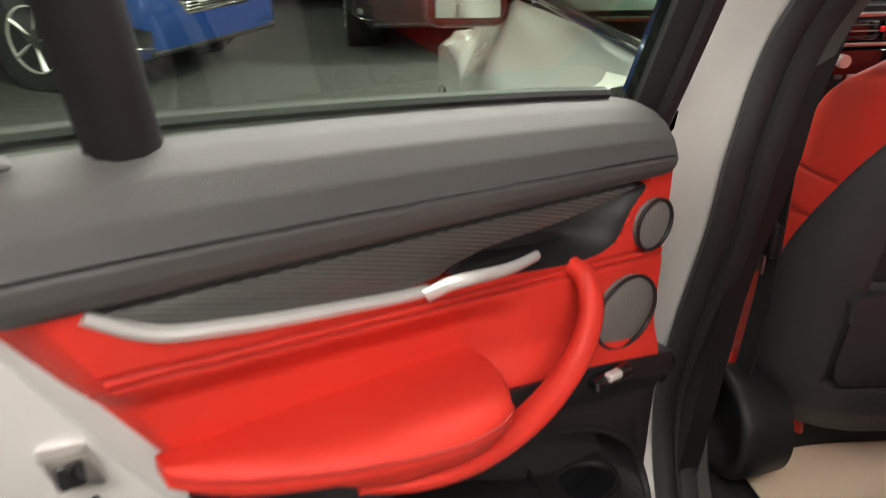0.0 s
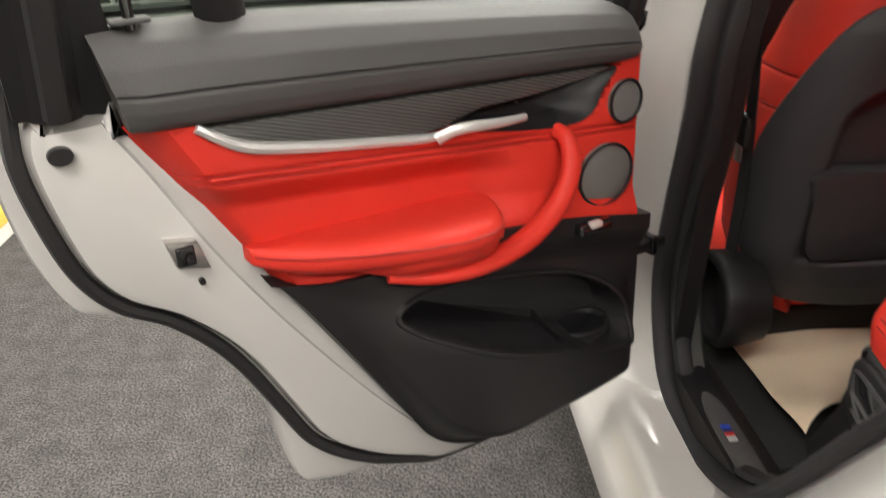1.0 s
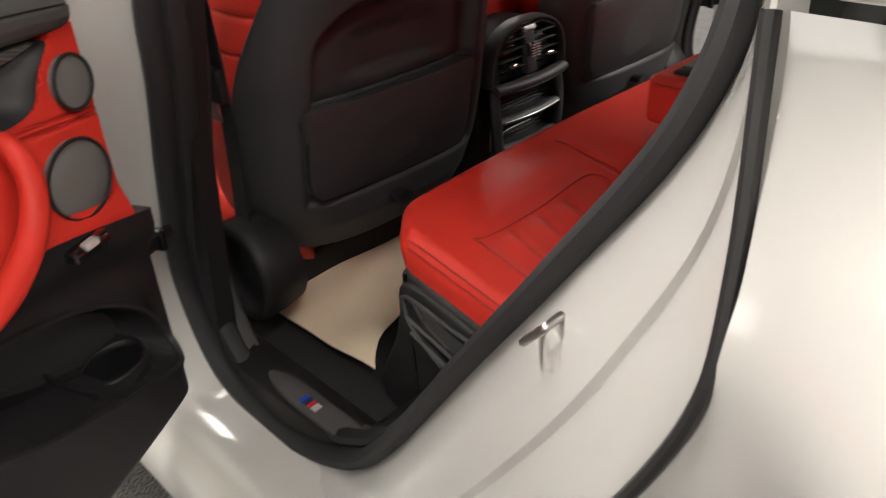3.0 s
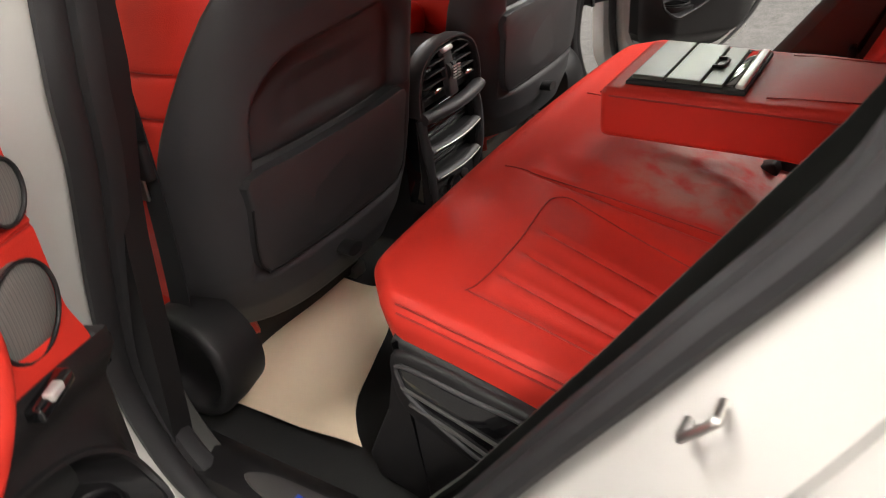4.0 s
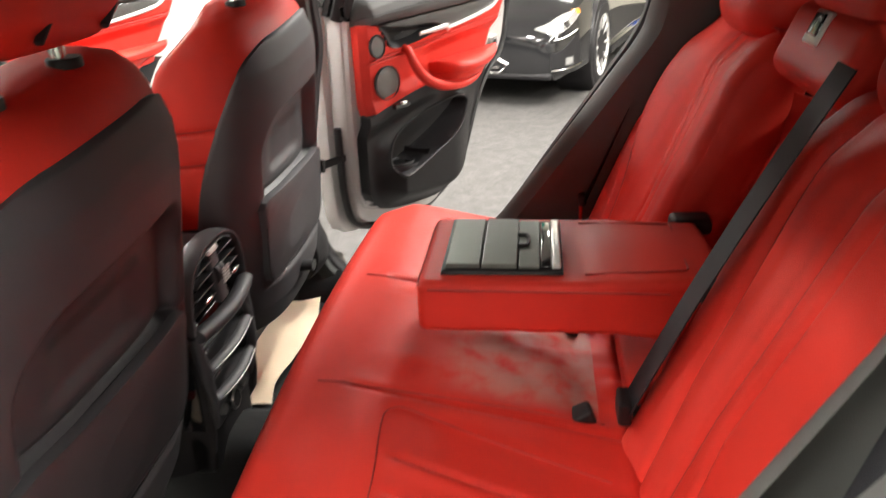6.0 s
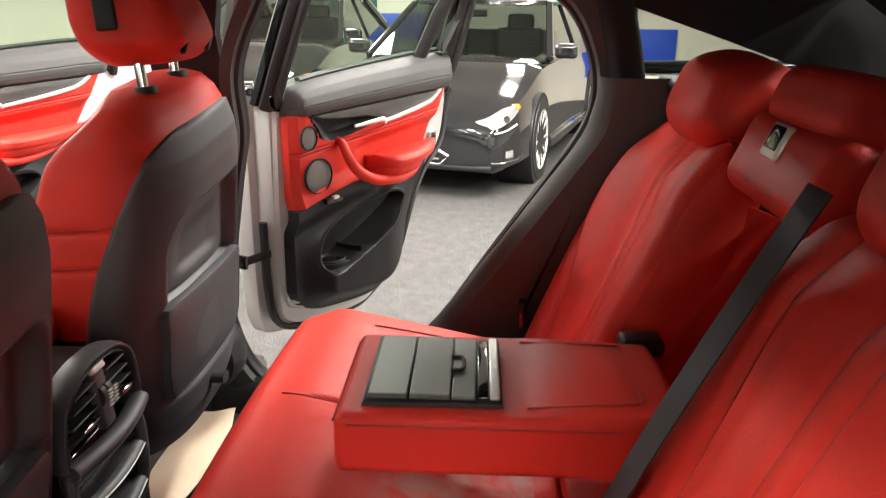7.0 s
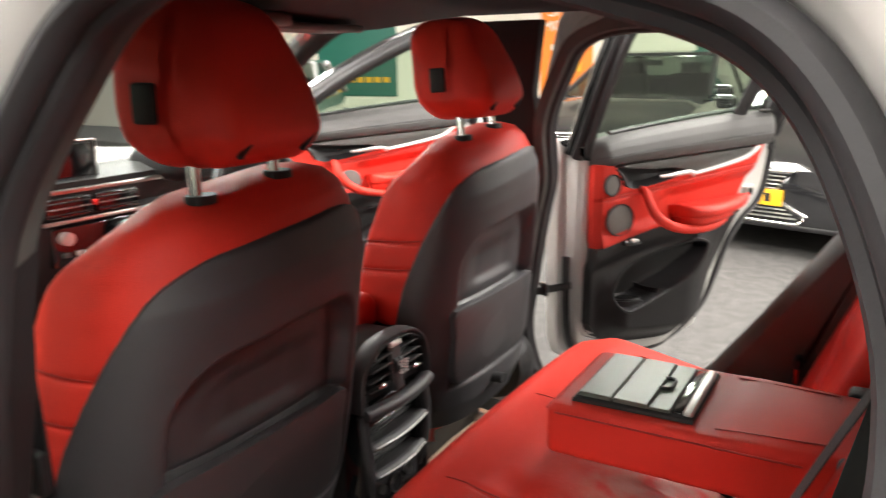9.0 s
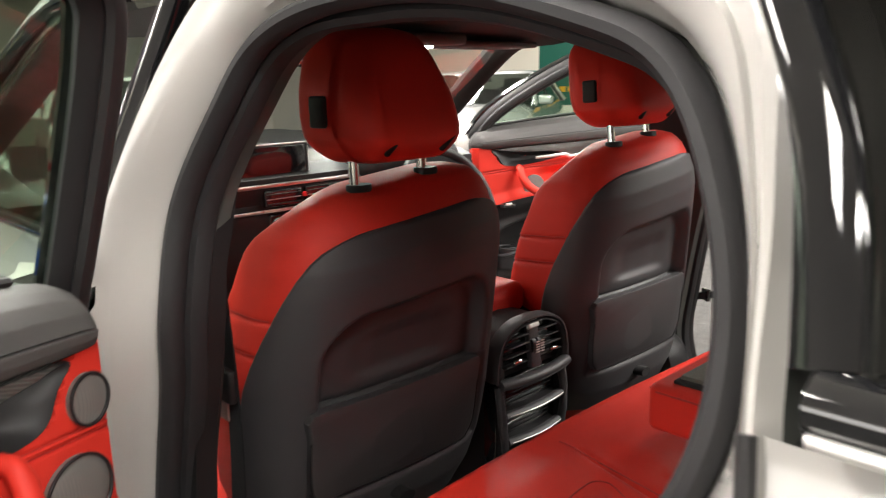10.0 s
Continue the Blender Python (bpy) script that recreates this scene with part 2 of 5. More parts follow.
def disc(c, rx, rz, d, axis="y", n=32, dome=0.0):
    """A short elliptic drum along an axis, from c over depth d, with a domed front."""
    rings = []
    for f, off in ((1, 0), (1, d * 0.8), (0.96, d), (0.5, d + dome * 0.75), (0.05, d + dome)):
        ring = []
        for k in range(n):
            a, b = rx * f * math.cos(2 * math.pi * k / n), rz * f * math.sin(2 * math.pi * k / n)
            ring.append({"y": (c[0] + a, c[1] + off, c[2] + b), "x": (c[0] + off, c[1] + a, c[2] + b), "z": (c[0] + a, c[1] + b, c[2] + off)}[axis])
        rings.append(ring)
    return loft(rings)


def thing(name, at, label, category, group="", kind=""):
    return tagged(place(new(name), at), label, category, group, kind)


def place(ob, at):
    ob.location = at
    ob.empty_display_size = 0.1
    return ob


def part(name, bm, material, parent=None, label="", M=None, smooth=True, angle=40):
    finish(bm, M)
    me = bpy.data.meshes.new(name)
    bm.to_mesh(me)
    bm.free()
    me.materials.append(material)
    if smooth:
        me.shade_smooth()
        me.set_sharp_from_angle(angle=radians(angle))
    ob = new(name, me)
    if parent is not None:
        ob.parent = parent
        if parent.parent is None:
            ob.matrix_parent_inverse = Matrix.Translation(parent.location).inverted()
    if label:
        ob["label"] = label
    return ob


def solo(name, bm, material, label, category, kind="", group="", M=None, smooth=True):
    return tagged(part(name, bm, material, None, "", M, smooth), label, category, group, kind)


def smoothstep(a, b, x):
    t = max(0.0, min(1.0, (x - a) / (b - a)))
    return t * t * (3 - 2 * t)


def lerp_table(tab, x):
    if x <= tab[0][0]:
        return tab[0][1]
    for (a, b), (c, d) in zip(tab, tab[1:]):
        if x <= c:
            return b + (d - b) * (x - a) / (c - a)
    return tab[-1][1]


# ---- hall ----
solo("floor", rbox((2, 6, -0.05), (34, 44, 0.1), 0), FLOORM, "grey speckled carpet floor of the show hall", "floor", "structure", smooth=False)
for nm, c, s in (("wall_east", (11.2, 6, 1.7), (0.2, 44, 3.6)), 
                 ("wall_north", (0.5, 19.2, 1.7), (21.2, 0.2, 3.6)), ("wall_south", (0.5, -9.2, 1.7), (21.2, 0.2, 3.6))):
    solo(nm, rbox(c, s, 0), WALLM, "plain cream painted wall of the hall", "wall", "structure", smooth=False)
solo("ceiling", rbox((0.5, 5, CEIL + 0.1), (22, 30, 0.2), 0), CEILM, "plain painted hall ceiling", "ceiling", "structure", smooth=False)


def ceiling_light(x, y, share):
    t = thing("ceiling_light", (x, y, CEIL), "white panel lamp on the hall ceiling, switched on", "lamp", "ceiling lamps")
    part("frame", rbox((x, y, CEIL - 0.03), (1.7, 0.56, 0.06), 0.01), CREAM, t)
    part("diffuser", rbox((x, y, CEIL - 0.065), (1.6, 0.46, 0.015), 0.004), LIGHTM, t, "glowing white diffuser")
    ceiling_lamp(x, y, LAMP_POWER * share)


for lx, ly, share in ((-6.2, -2.4, .25), (-1.9, -2.5, .52), (-2.05, .35, .46), (-.4, -4.4, 1.2), (3.4, -3.4, 1.4), (2.6, -1.2, 1.2), (-3.2, 3.2, .25), (3.8, 4.0, 2.2), (1.8, 6.0, 2.8), (-4.5, 8.5, .35), (7.8, 1.5, 1.2), (7.0, 8.0, 1.7), (-.2, 1.3, 1.5), (-1.5, 12.5, .4), (5.4, -3.0, .2), (5.8, .6, .2), (9.0, -1.6, .2)):
    ceiling_light(lx, ly, share)


# wide shop window in the west wall, daylight behind it
for nm, c, sz in (("wall_west", (-10.2, -7.1, 1.7), (0.2, 4.2, 3.6)), ("wall_west_far", (-10.2, 11.5, 1.7), (0.2, 15.4, 3.6)), ("wall_west_low", (-10.2, -0.6, .2), (0.2, 8.8, .6)), ("wall_west_top", (-10.2, -0.6, 3.2), (0.2, 8.8, .6))):
    solo(nm, rbox(c, sz, 0), WALLM, "plain cream painted wall of the hall", "wall", "structure", smooth=False)
shopwin = tagged(place(new("window_1"), (-10.2, -.6, .5)), "wide shop window with daylight behind it", "window", "", "structure")
for yy in (-5.0, -2.8, -.6, 1.6, 3.8):
    part("window_post", rbox((-10.2, yy, 1.7), (.08, .07, 2.4), .01), CREAM, shopwin)
part("daylight_backdrop", rbox((-10.6, -.6, 1.7), (.02, 9.5, 2.9), 0), glow("daylight", (1.0, 0.97, 0.93), 1.8), shopwin, smooth=False)
dl = bpy.data.lights.new("window_light", "AREA")
dl.shape, dl.size, dl.size_y, dl.energy, dl.color = "RECTANGLE", 8.6, 2.3, 75.0, (1.0, 0.97, 0.93)
new("window_light", dl).matrix_world = look((-10.05, -.6, 1.7), (0, -.6, 1.5))

# ---- the white car: body ----
body = thing("car_body", (0, 0, 0), "white coupe-roofed car body with open doors, parked on grey carpet", "car")

# opening of the rear door, seen from its side: where paint ends (Y, Z) and where the outer skin begins (Y, Z, half width)
OPEN_IN = [(.028, .58), (.0, .75), (-.060, .95), (-.083, 1.068), (-.088, 1.22), (-.150, 1.355), (-.22, 1.44), (-.36, 1.487), (-.55, 1.483), (-.725, 1.443), (-.81, 1.405),
           (-.865, 1.33), (-.900, 1.22), (-.884, 1.105), (-.775, .935), (-.665, .775), (-.513, .550), (-.42, .448), (-.31, .395), (-.16, .382), (-.035, .425)]
OPEN_OUT = [(.06, .58, .93), (.04, .78, .935), (.0, .97, .93), (-.02, 1.09, .92), (-.045, 1.23, .885), (-.10, 1.40, .82), (-.17, 1.51, .765), (-.34, 1.56, .73), (-.55, 1.555, .73),
            (-.77, 1.51, .75), (-.88, 1.44, .785), (-.915, 1.32, .825), (-.932, 1.19, .872), (-.955, 1.06, .915), (-.955, .975, .94), (-.905, .852, .946),
            (-.798, .692, .95), (-.684, .595, .945), (-.55, .34, .94), (-.05, .31, .935), (.05, .38, .93)]


PILLARGREY = mat("grey_pillar_lining", (.075, .076, .072), .6, 0, .1, 8, .14, 700, spec=.3)


def frame_x(z):
    return 0.83 - 0.30 * max(0.0, z - 1.12)


def body_side(sg):
    shift = .045 if sg > 0 else 0.0
    win = [np.array((sg * frame_x(z), y + (shift * smoothstep(.6, 1.0, z) if y > -.3 else 0), z)) for y, z in OPEN_IN]
    wout = [np.array((sg * x, y + (shift * smoothstep(.6, 1.0, z) if y > -.3 else 0), z)) for y, z, x in OPEN_OUT]
    A, B = crom(win, 8, True), crom(wout, 8, True)
    cen = np.array((0, -.5, .95))

    def toward(p, k, dx):
        k = k * (1 - .6 * smoothstep(-.4, -.2, p[1]))
        q = p + (cen - p) * np.array((0, k, k))
        q[0] = p[0] - sg * dx
        return q

    rings = [[toward(p, 0.03, 0.05) for p in A], A]
    for f, bulge in ((.10, .003), (.15, .011), (.40, .015), (.58, .014), (.63, .007), (.85, .008), (1.0, 0)):
        rings.append([a + (b - a) * f + np.array((sg * bulge, 0, 0)) for a, b in zip(A, B)])
    rings.append([b + np.array((-sg * .02, (b[1] + .5) * .02, (b[2] - .95) * .02)) for b in B])
    part("door_frame", loft(rings, cap=False, ring_closed=True), PAINT, body, "glossy white painted door frame")
    # weather seal and dark inner lining of the opening
    part("door_seal", tube([toward(p, 0.035, 0.0) for p in A], .014, .019, 10, True, up=(1, 0, 0)), SEALM, body, "dark grey rubber door seal")
    part("door_seal", tube([toward(p, 0.070, 0.035) for p in A], .011, .018, 8, True, up=(1, 0, 0)), SEALM, body)
    part("frame_lining", loft([[toward(p, 0.04, 0.015) for p in A], [toward(p, 0.060, 0.03) for p in A], [toward(p, 0.072, 0.05) for p in A], [toward(p, 0.06, 0.075) for p in A], [toward(p, -0.05, 0.09) for p in A]], cap=False), PILLARGREY, body)
    # outer gasket along the rear edge
    g = [np.array((sg * (x + .013), y - .003, z)) for y, z, x in OPEN_OUT[12:16]] + [np.array((sg * .968, -.868, .797)), np.array((sg * .972, -.838, .752))]
    part("arch_strip", tube(crom([(sg * .968, -1.02 + .444 * math.cos(radians(a)), .34 + .444 * math.sin(radians(a))) for a in (67, 60, 52, 45, 40)], 5), lambda f: .013 - .008 * f, .010, 8, up=(1, 0, 0)), RUBBER, body, "black rubber strip over the wheel arch")
    part("gasket", tube(crom(g, 8), .0055, .007, 8, up=(1, 0, 0)), RUBBER, body)
    # striker
    sx = sg * .866
    part("striker", tube(crom([(sx, -.779, .899), (sx + sg * .018, -.779, .899), (sx + sg * .022, -.781, .902), (sx + sg * .022, -.799, .922), (sx + sg * .018, -.801, .925), (sx, -.801, .925)], 5), .0040), STEEL, body, "bright steel door striker loop")
    # rear quarter skin round the wheel arch
    AY, AZ, AR = -1.02, .34, .372
    edge = [(z, y) for y, z, x in OPEN_OUT[12:18]]
    edge.sort()

    def skin(u, v):
        Y = -.62 - 1.7 * u
        lo = .30 if abs(Y - AY) >= AR else AZ + math.sqrt(AR * AR - (Y - AY) ** 2)
        hi = 1.19 - .08 * smoothstep(-1.3, -2.3, Y)
        z = lo + (hi - lo) * v
        y = min(Y, lerp_table(edge, z) - .011)
        dist = math.hypot(y - AY, z - AZ) - AR
        flare = .055 * smoothstep(-.06, .19, dist) * (1 - smoothstep(.19, .55, dist)) * smoothstep(-.985, -1.16, y)
        x = .95 - .07 * smoothstep(1.0, 1.2, z) * smoothstep(-1.5, -1.0, y) + .03 * math.sin(math.pi * min(1, max(0, (z - .3) / .9))) * smoothstep(-.95, -1.3, y) + flare - .12 * smoothstep(-1.6, -2.4, y)
        # shoulder crease that starts at the door gap
        zc = .995 + .16 * (-1.03 - y)
        x += .024 * smoothstep(zc - .085, zc, z) * (1 - smoothstep(zc + .004, zc + .20, z)) * smoothstep(-.975, -1.06, y)
        return sg * x, y, z

    part("rear_fender", sheet(skin, 110, 100), PAINT, body, "glossy white rear fender")
    part("arch_lip", tube([(sg * .952, AY + (AR + .034) * math.cos(a), AZ + (AR + .034) * math.sin(a)) for a in np.linspace(0, math.pi, 40)], .036, .022, 12, up=(1, 0, 0)), PAINT, body)
    part("wheel_housing", loft([[(sg * x, AY + .40 * math.cos(a), AZ + .40 * math.sin(a)) for a in np.linspace(0, 2 * math.pi, 30, endpoint=False)] for x in (.94, .62)], cap=False), BLACK, body)
    # front wing and front door skin
    FY = 1.81

    def fskin(u, v):
        y = .06 + 2.35 * u
        lo = .30 if abs(y - FY) >= AR else AZ + math.sqrt(AR * AR - (y - FY) ** 2)
        hi = lerp_table([(0, 1.16), (1.0, 1.12), (1.3, 1.03), (1.6, .95), (2.2, .84), (2.45, .72)], y)
        z = lo + (hi - lo) * v
        x = .95 + .015 * math.sin(math.pi * (z - .3) / .8) - .06 * smoothstep(.72, 1.0, v) - .22 * smoothstep(1.9, 2.45, y) ** 2
        return sg * x, y, z

    if sg < 0:
        part("front_door", sheet(fskin, 70, 20), PAINT, body, "closed white front door and wing skin")
        part("front_door_handle", tube(crom([(-.985, .12, .97), (-1.0, .16, .972), (-1.0, .30, .975), (-.985, .34, .975)], 5), .012, .01), PAINT, body)
        part("front_window", sheet(lambda u, v: (-.90 + .145 * v, (.02 + 1.08 * u) * (1 - v) + (.0 + .52 * u) * v, 1.165 + .34 * v), 8, 6), GLASS, body, "tinted front side window")
        part("window_frame", tube(crom([(-.90, 1.16, 1.155), (-.84, .82, 1.32), (-.76, .52, 1.50), (-.745, .2, 1.535), (-.745, -.1, 1.535)], 6), .022, .018), GLOSSBLK, body)
        part("window_frame", tube([(-.905, .0, 1.15), (-.755, -.06, 1.52)], .035, .02), GLOSSBLK, body)
        part("window_trim", tube([(-.91, .0, 1.165), (-.91, .6, 1.165), (-.905, 1.15, 1.152)], .012, .012), GLOSSBLK, body)
    else:
        def wing(u, v):
            p = fskin(.44 + .56 * u, v)
            return p
        part("front_wing", sheet(wing, 40, 16), PAINT, body)
        part("front_sill", rbox((.85, .55, .38), (.12, 1.2, .14), .03), PAINT, body)
    part("wheel_housing", loft([[(sg * x, FY + .40 * math.cos(a), AZ + .40 * math.sin(a)) for a in np.linspace(0, 2 * math.pi, 30, endpoint=False)] for x in (.93, .62)], cap=False), BLACK, body)
    # lower sill with its stepped skirt
    prof = [(.80, .40), (.90, .385), (.935, .35), (.945, .31), (.965, .295), (.985, .25), (.975, .20), (.92, .18), (.80, .18)]
    part("sill", loft([[(sg * x, y, z) for x, z in prof] for y in (-.62, -.3, 0, .5, 1.0, 1.33)]), PAINT, body, "white stepped sill")
    # inner sill trim
    part("sill_trim", loft([[(sg * x, y, z) for x, z in ((.832, .39), (.815, .432), (.765, .438), (.73, .42), (.70, .37), (.832, .36))] for y in (-.48, -.3, -.1, .05)]), BLACK, body)
    part("sill_badge", slab([(-.42, -.0), (-.40, .02), (-.24, .022), (-.18, .012), (-.17, -.005), (-.24, -.02), (-.40, -.018)], 0, .006, .002, "yxz"), DGREY, body, "dark sill plate with small colour bars", M=Matrix.Translation((sg * .788, 0.03, .4365)))
    for k, c in enumerate((BLUE, mat("stripe_dark_blue", (.02, .02, .12), .4), RED)):
        part("badge_stripe", rbox((sg * .79, -.240 - .010 * k, .4435), (.016, .008, .002), 0), c, body)
    part("badge_bar", rbox((sg * .79, -.272, .4435), (.015, .012, .002), 0), SILVER, body)
    # quarter window behind the opening with its trims
    def qwin(u, v):
        y = -.974 - .75 * u + .080 * v
        z = 1.235 + v * lerp_table([(0, .215), (.5, .15), (1, .03)], u)
        return sg * (.895 - .40 * (z - 1.20)), y, z
    part("quarter_window", sheet(qwin, 10, 6), SMOKE, body, "dark quarter window glass")
    part("quarter_trim", tube(crom([qwin(0, 0), qwin(.02, .5), qwin(.0, 1)], 5), .02, .012), GLOSSBLK, body)
    part("quarter_trim", tube(crom([qwin(0, 1), qwin(.5, 1), qwin(1, 1)], 5), .016, .014), GLOSSBLK, body)
    part("quarter_sill_trim", tube([(sg * .893, -.972, 1.222), (sg * .905, -1.4, 1.230), (sg * .885, -1.8, 1.225)], .020, .018), GLOSSBLK, body, "gloss black window sill trim")
    part("quarter_bright_trim", tube([(sg * .912, -.976, 1.210), (sg * .924, -1.4, 1.216), (sg * .903, -1.8, 1.211)], .004, .004), SILVER, body)
    # pillar behind the opening, dark inside
    def pillar(u, v):
        y0 = lerp_table([(0, -.42), (.167, -.52), (.444, -.66), (.825, -.845), (.95, -.865), (1, -.865)], v)
        f, r = min(1.0, u / .4), max(0.0, (u - .4) / .6)
        return sg * (.800 - .125 * v - .075 * f * (1 - .4 * v) + .01 * math.sin(math.pi * r)), y0 - .035 * f ** 2 - (.55 - .1 * v) * r, .50 + .72 * v
    part("rear_pillar_trim", sheet(pillar, 30, 24), PILLARGREY, body, "dark grey moulded lining beside the rear seat")
    part("pillar_lining", tube(crom([(sg * .72, -.94, 1.18), (sg * .69, -.91, 1.30), (sg * .65, -.865, 1.42), (sg * .60, -.79, 1.49)], 5), .038, .036), LINER, body)
    part("shelf_rail", rbox((sg * .66, -1.18, 1.205), (.16, .36, .03), .012), BLACK, body)


body_side(-1)
body_side(1)


# pillars by the windscreen, roof, lining, glass
def roofline(y):
    return lerp_table([(-2.1, 1.22), (-1.7, 1.38), (-1.3, 1.48), (-.9, 1.545), (-.4, 1.575), (.2, 1.575), (.5, 1.545)], y)


part("roof", sheet(lambda u, v: ((2 * u - 1) * (.74 - .05 * smoothstep(.2, .5, .5 - 2.4 * v) + 0), .5 - 1.8 * v, roofline(.5 - 1.8 * v) + .03 * (1 - (2 * u - 1) ** 2)), 20, 24), PAINT, body, "white roof skin")
part("headliner", sheet(lambda u, v: ((2 * u - 1) * .72, .56 - 1.9 * v, roofline(.56 - 1.9 * v) - .075 + .02 * (1 - (2 * u - 1) ** 2)), 16, 20), LINER, body, "black cloth roof lining")
for sg in (-1, 1):
    part("side_lining", sheet(lambda u, v: (sg * (.675 - .03 * v), -.90 - .9 * u, lerp_table([(0, 1.37), (.22, 1.305), (.45, 1.235), (1, 1.19)], u) * (1 - v) + (roofline(-.90 - .9 * u) - .06) * v), 10, 4, (-sg * .015, 0, 0)), LINER, body, "black lining over the quarter window")
part("tailgate_lining", sheet(lambda u, v: ((2 * u - 1) * .60, -1.34 - .1 * v, roofline(-1.34 - .1 * v) - .08 - .04 * v), 8, 3), LINER, body)
part("rear_window", sheet(lambda u, v: ((2 * u - 1) * .56, -1.42 - .75 * v, roofline(-1.42) - .06 - .30 * v), 6, 6), SMOKE, body, "dark rear window")
for sg in (-1, 1):
    part("windscreen_pillar", tube(crom([(sg * .84, 1.30, 1.06), (sg * .76, .98, 1.27), (sg * .68, .66, 1.46), (sg * .62, .48, 1.52)], 6), .045, .04), LINER, body, "dark lined windscreen pillar")
    part("pillar_skin", tube(crom([(sg * .89, 1.34, 1.07), (sg * .80, .99, 1.30), (sg * .72, .66, 1.50), (sg * .70, .48, 1.56)], 6), .03, .03), PAINT, body)
    part("centre_pillar_trim", sheet(lambda u, v: (sg * lerp_table([(0, .78), (.65, .75), (1, .645)], v), lerp_table([(0, -.02), (.42, -.05), (.6, -.10), (.83, -.09), (1, -.13)], v) + (.055 if sg > 0 else 0) + .16 * u, .40 + 1.08 * v), 6, 18, (sg * .035, 0, 0)), BLACK, body, "black centre pillar lining")
part("windscreen", sheet(lambda u, v: ((2 * u - 1) * (.80 - .16 * v), 1.30 - .78 * v + .10 * (1 - (2 * u - 1) ** 2) * (1 - v), 1.07 + .45 * v), 10, 8), CLEAR, body, "clear windscreen")
part("bonnet", sheet(lambda u, v: ((2 * u - 1) * (.88 - .10 * v * v), 1.32 + 1.1 * v, 1.01 - .24 * v ** 1.5 + .05 * (1 - (2 * u - 1) ** 2)), 20, 14), PAINT, body, "white bonnet")
part("front_end", sheet(lambda u, v: ((2 * u - 1) * .78, 2.42 + .06 * math.sin(math.pi * v) - .15 * (2 * u - 1) ** 4, .76 - .52 * v), 16, 8), PAINT, body)
part("floor_pan", sheet(lambda u, v: ((2 * u - 1) * .80, 1.25 - 1.75 * v, .372 + .10 * math.exp(-(((2 * u - 1) * .80 - .015) / .10) ** 4)), 60, 10, (0, 0, -.08)), CLOTHBLK, body, "black carpeted car floor")
part("under_seat_panel", rbox((0, -.52, .44), (1.16, .40, .14), .03), CLOTHBLK, body)
part("rear_bulkhead", rbox((0, -1.22, .72), (1.5, .10, .7), .02), LINER, body)
part("luggage_cover", rbox((0, -1.55, 1.10), (1.24, .70, .03), .01), BLACK, body)
part("tail_panel", sheet(lambda u, v: ((2 * u - 1) * .85, -2.28 - .05 * math.sin(math.pi * v), .30 + .85 * v), 12, 8), PAINT, body)
part("interior_mirror", rbox((.0, .75, 1.445), (.23, .02, .055), .01), GLOSSBLK, body, "black framed interior mirror")
part("mirror_glass", rbox((.0, .737, 1.445), (.20, .004, .042), .001), MIRRORM, body)
part("mirror_stem", tube([(.0, .76, 1.46), (.0, .80, 1.50)], .012), BLACK, body)
part("roof_console", rbox((.05, .42, 1.475), (.26, .22, .03), .012), DGREY, body)
part("dome_lamp", rbox((.05, .40, 1.457), (.14, .05, .008), .003), glow("dome_lamp_lens", (1.0, .95, .86), 6.0), body, "lit roof lamp")
dm = bpy.data.lights.new("dome_light", "AREA")
dm.shape, dm.size, dm.size_y, dm.energy, dm.color = "RECTANGLE", .14, .05, .5, (1.0, .95, .87)
new("dome_light", dm).matrix_world = pose(.05, .40, 1.45)
for x in (-.36, .38):
    part("sun_visor", rbox((x, .47, 1.468), (.36, .15, .018), .008), DGREY, body)
# outside mirror
MAROON = mat("dark_maroon_cover", (.09, .012, .012), .2, 0, .1, 6, coat=.8)
om = part("outside_mirror", soft_box((-1.00, 1.10, 1.115), (.23, .11, .15), .045, 8, 6, 8), MAROON, body, "dark outside mirror housing")
part("outside_mirror_glass", rbox((-1.005, 1.043, 1.12), (.17, .006, .100), .003), MIRRORM, body)
part("outside_mirror_arm", tube([(-.90, 1.12, 1.09), (-1.02, 1.11, 1.07)], .03, .02), BLACK, body)


def wheel(x, y, sg, r=.38, parent=None):
    t = parent
    n = 40
    rings = []
    for rr, off in ((.25, -.10), (r - .03, -.11), (r, -.07), (r, .07), (r - .02, .10), (.27, .105), (.25, .09)):
        rings.append([(x + sg * off, y + rr * math.cos(2 * math.pi * k / n), r + rr * math.sin(2 * math.pi * k / n)) for k in range(n)])
    ty = part("wheel", loft(rings, loop=True), RUBBER, t, "black tyre on a silver spoked rim")
    part("rim", loft([[(x + sg * off, y + rr * math.cos(2 * math.pi * k / n), r + rr * math.sin(2 * math.pi * k / n)) for k in range(n)] for rr, off in ((.26, .10), (.245, .10), (.235, .03), (.235, -.08))], cap=False), SILVER, ty)
    for k in range(5):
        a = 2 * math.pi * k / 5 + .3
        for da in (-.10, .10):
            part("spoke", tube([(x + sg * .075, y + .05 * math.cos(a), r + .05 * math.sin(a)), (x + sg * .095, y + .24 * math.cos(a + da), r + .24 * math.sin(a + da))], .012, .016, 6), SILVER, ty)
    part("hub", disc((x + sg * .03, y, r), .055, .055, sg * .06, "x", 16), SILVER, ty)
    part("brake_disc", disc((x - sg * .03, y, r), .17, .17, sg * .02, "x", 24), STEEL, ty)


for wy in (-1.02, 1.81):
    for sg in (-1, 1):
        wheel(sg * .84, wy, sg, .355, body)


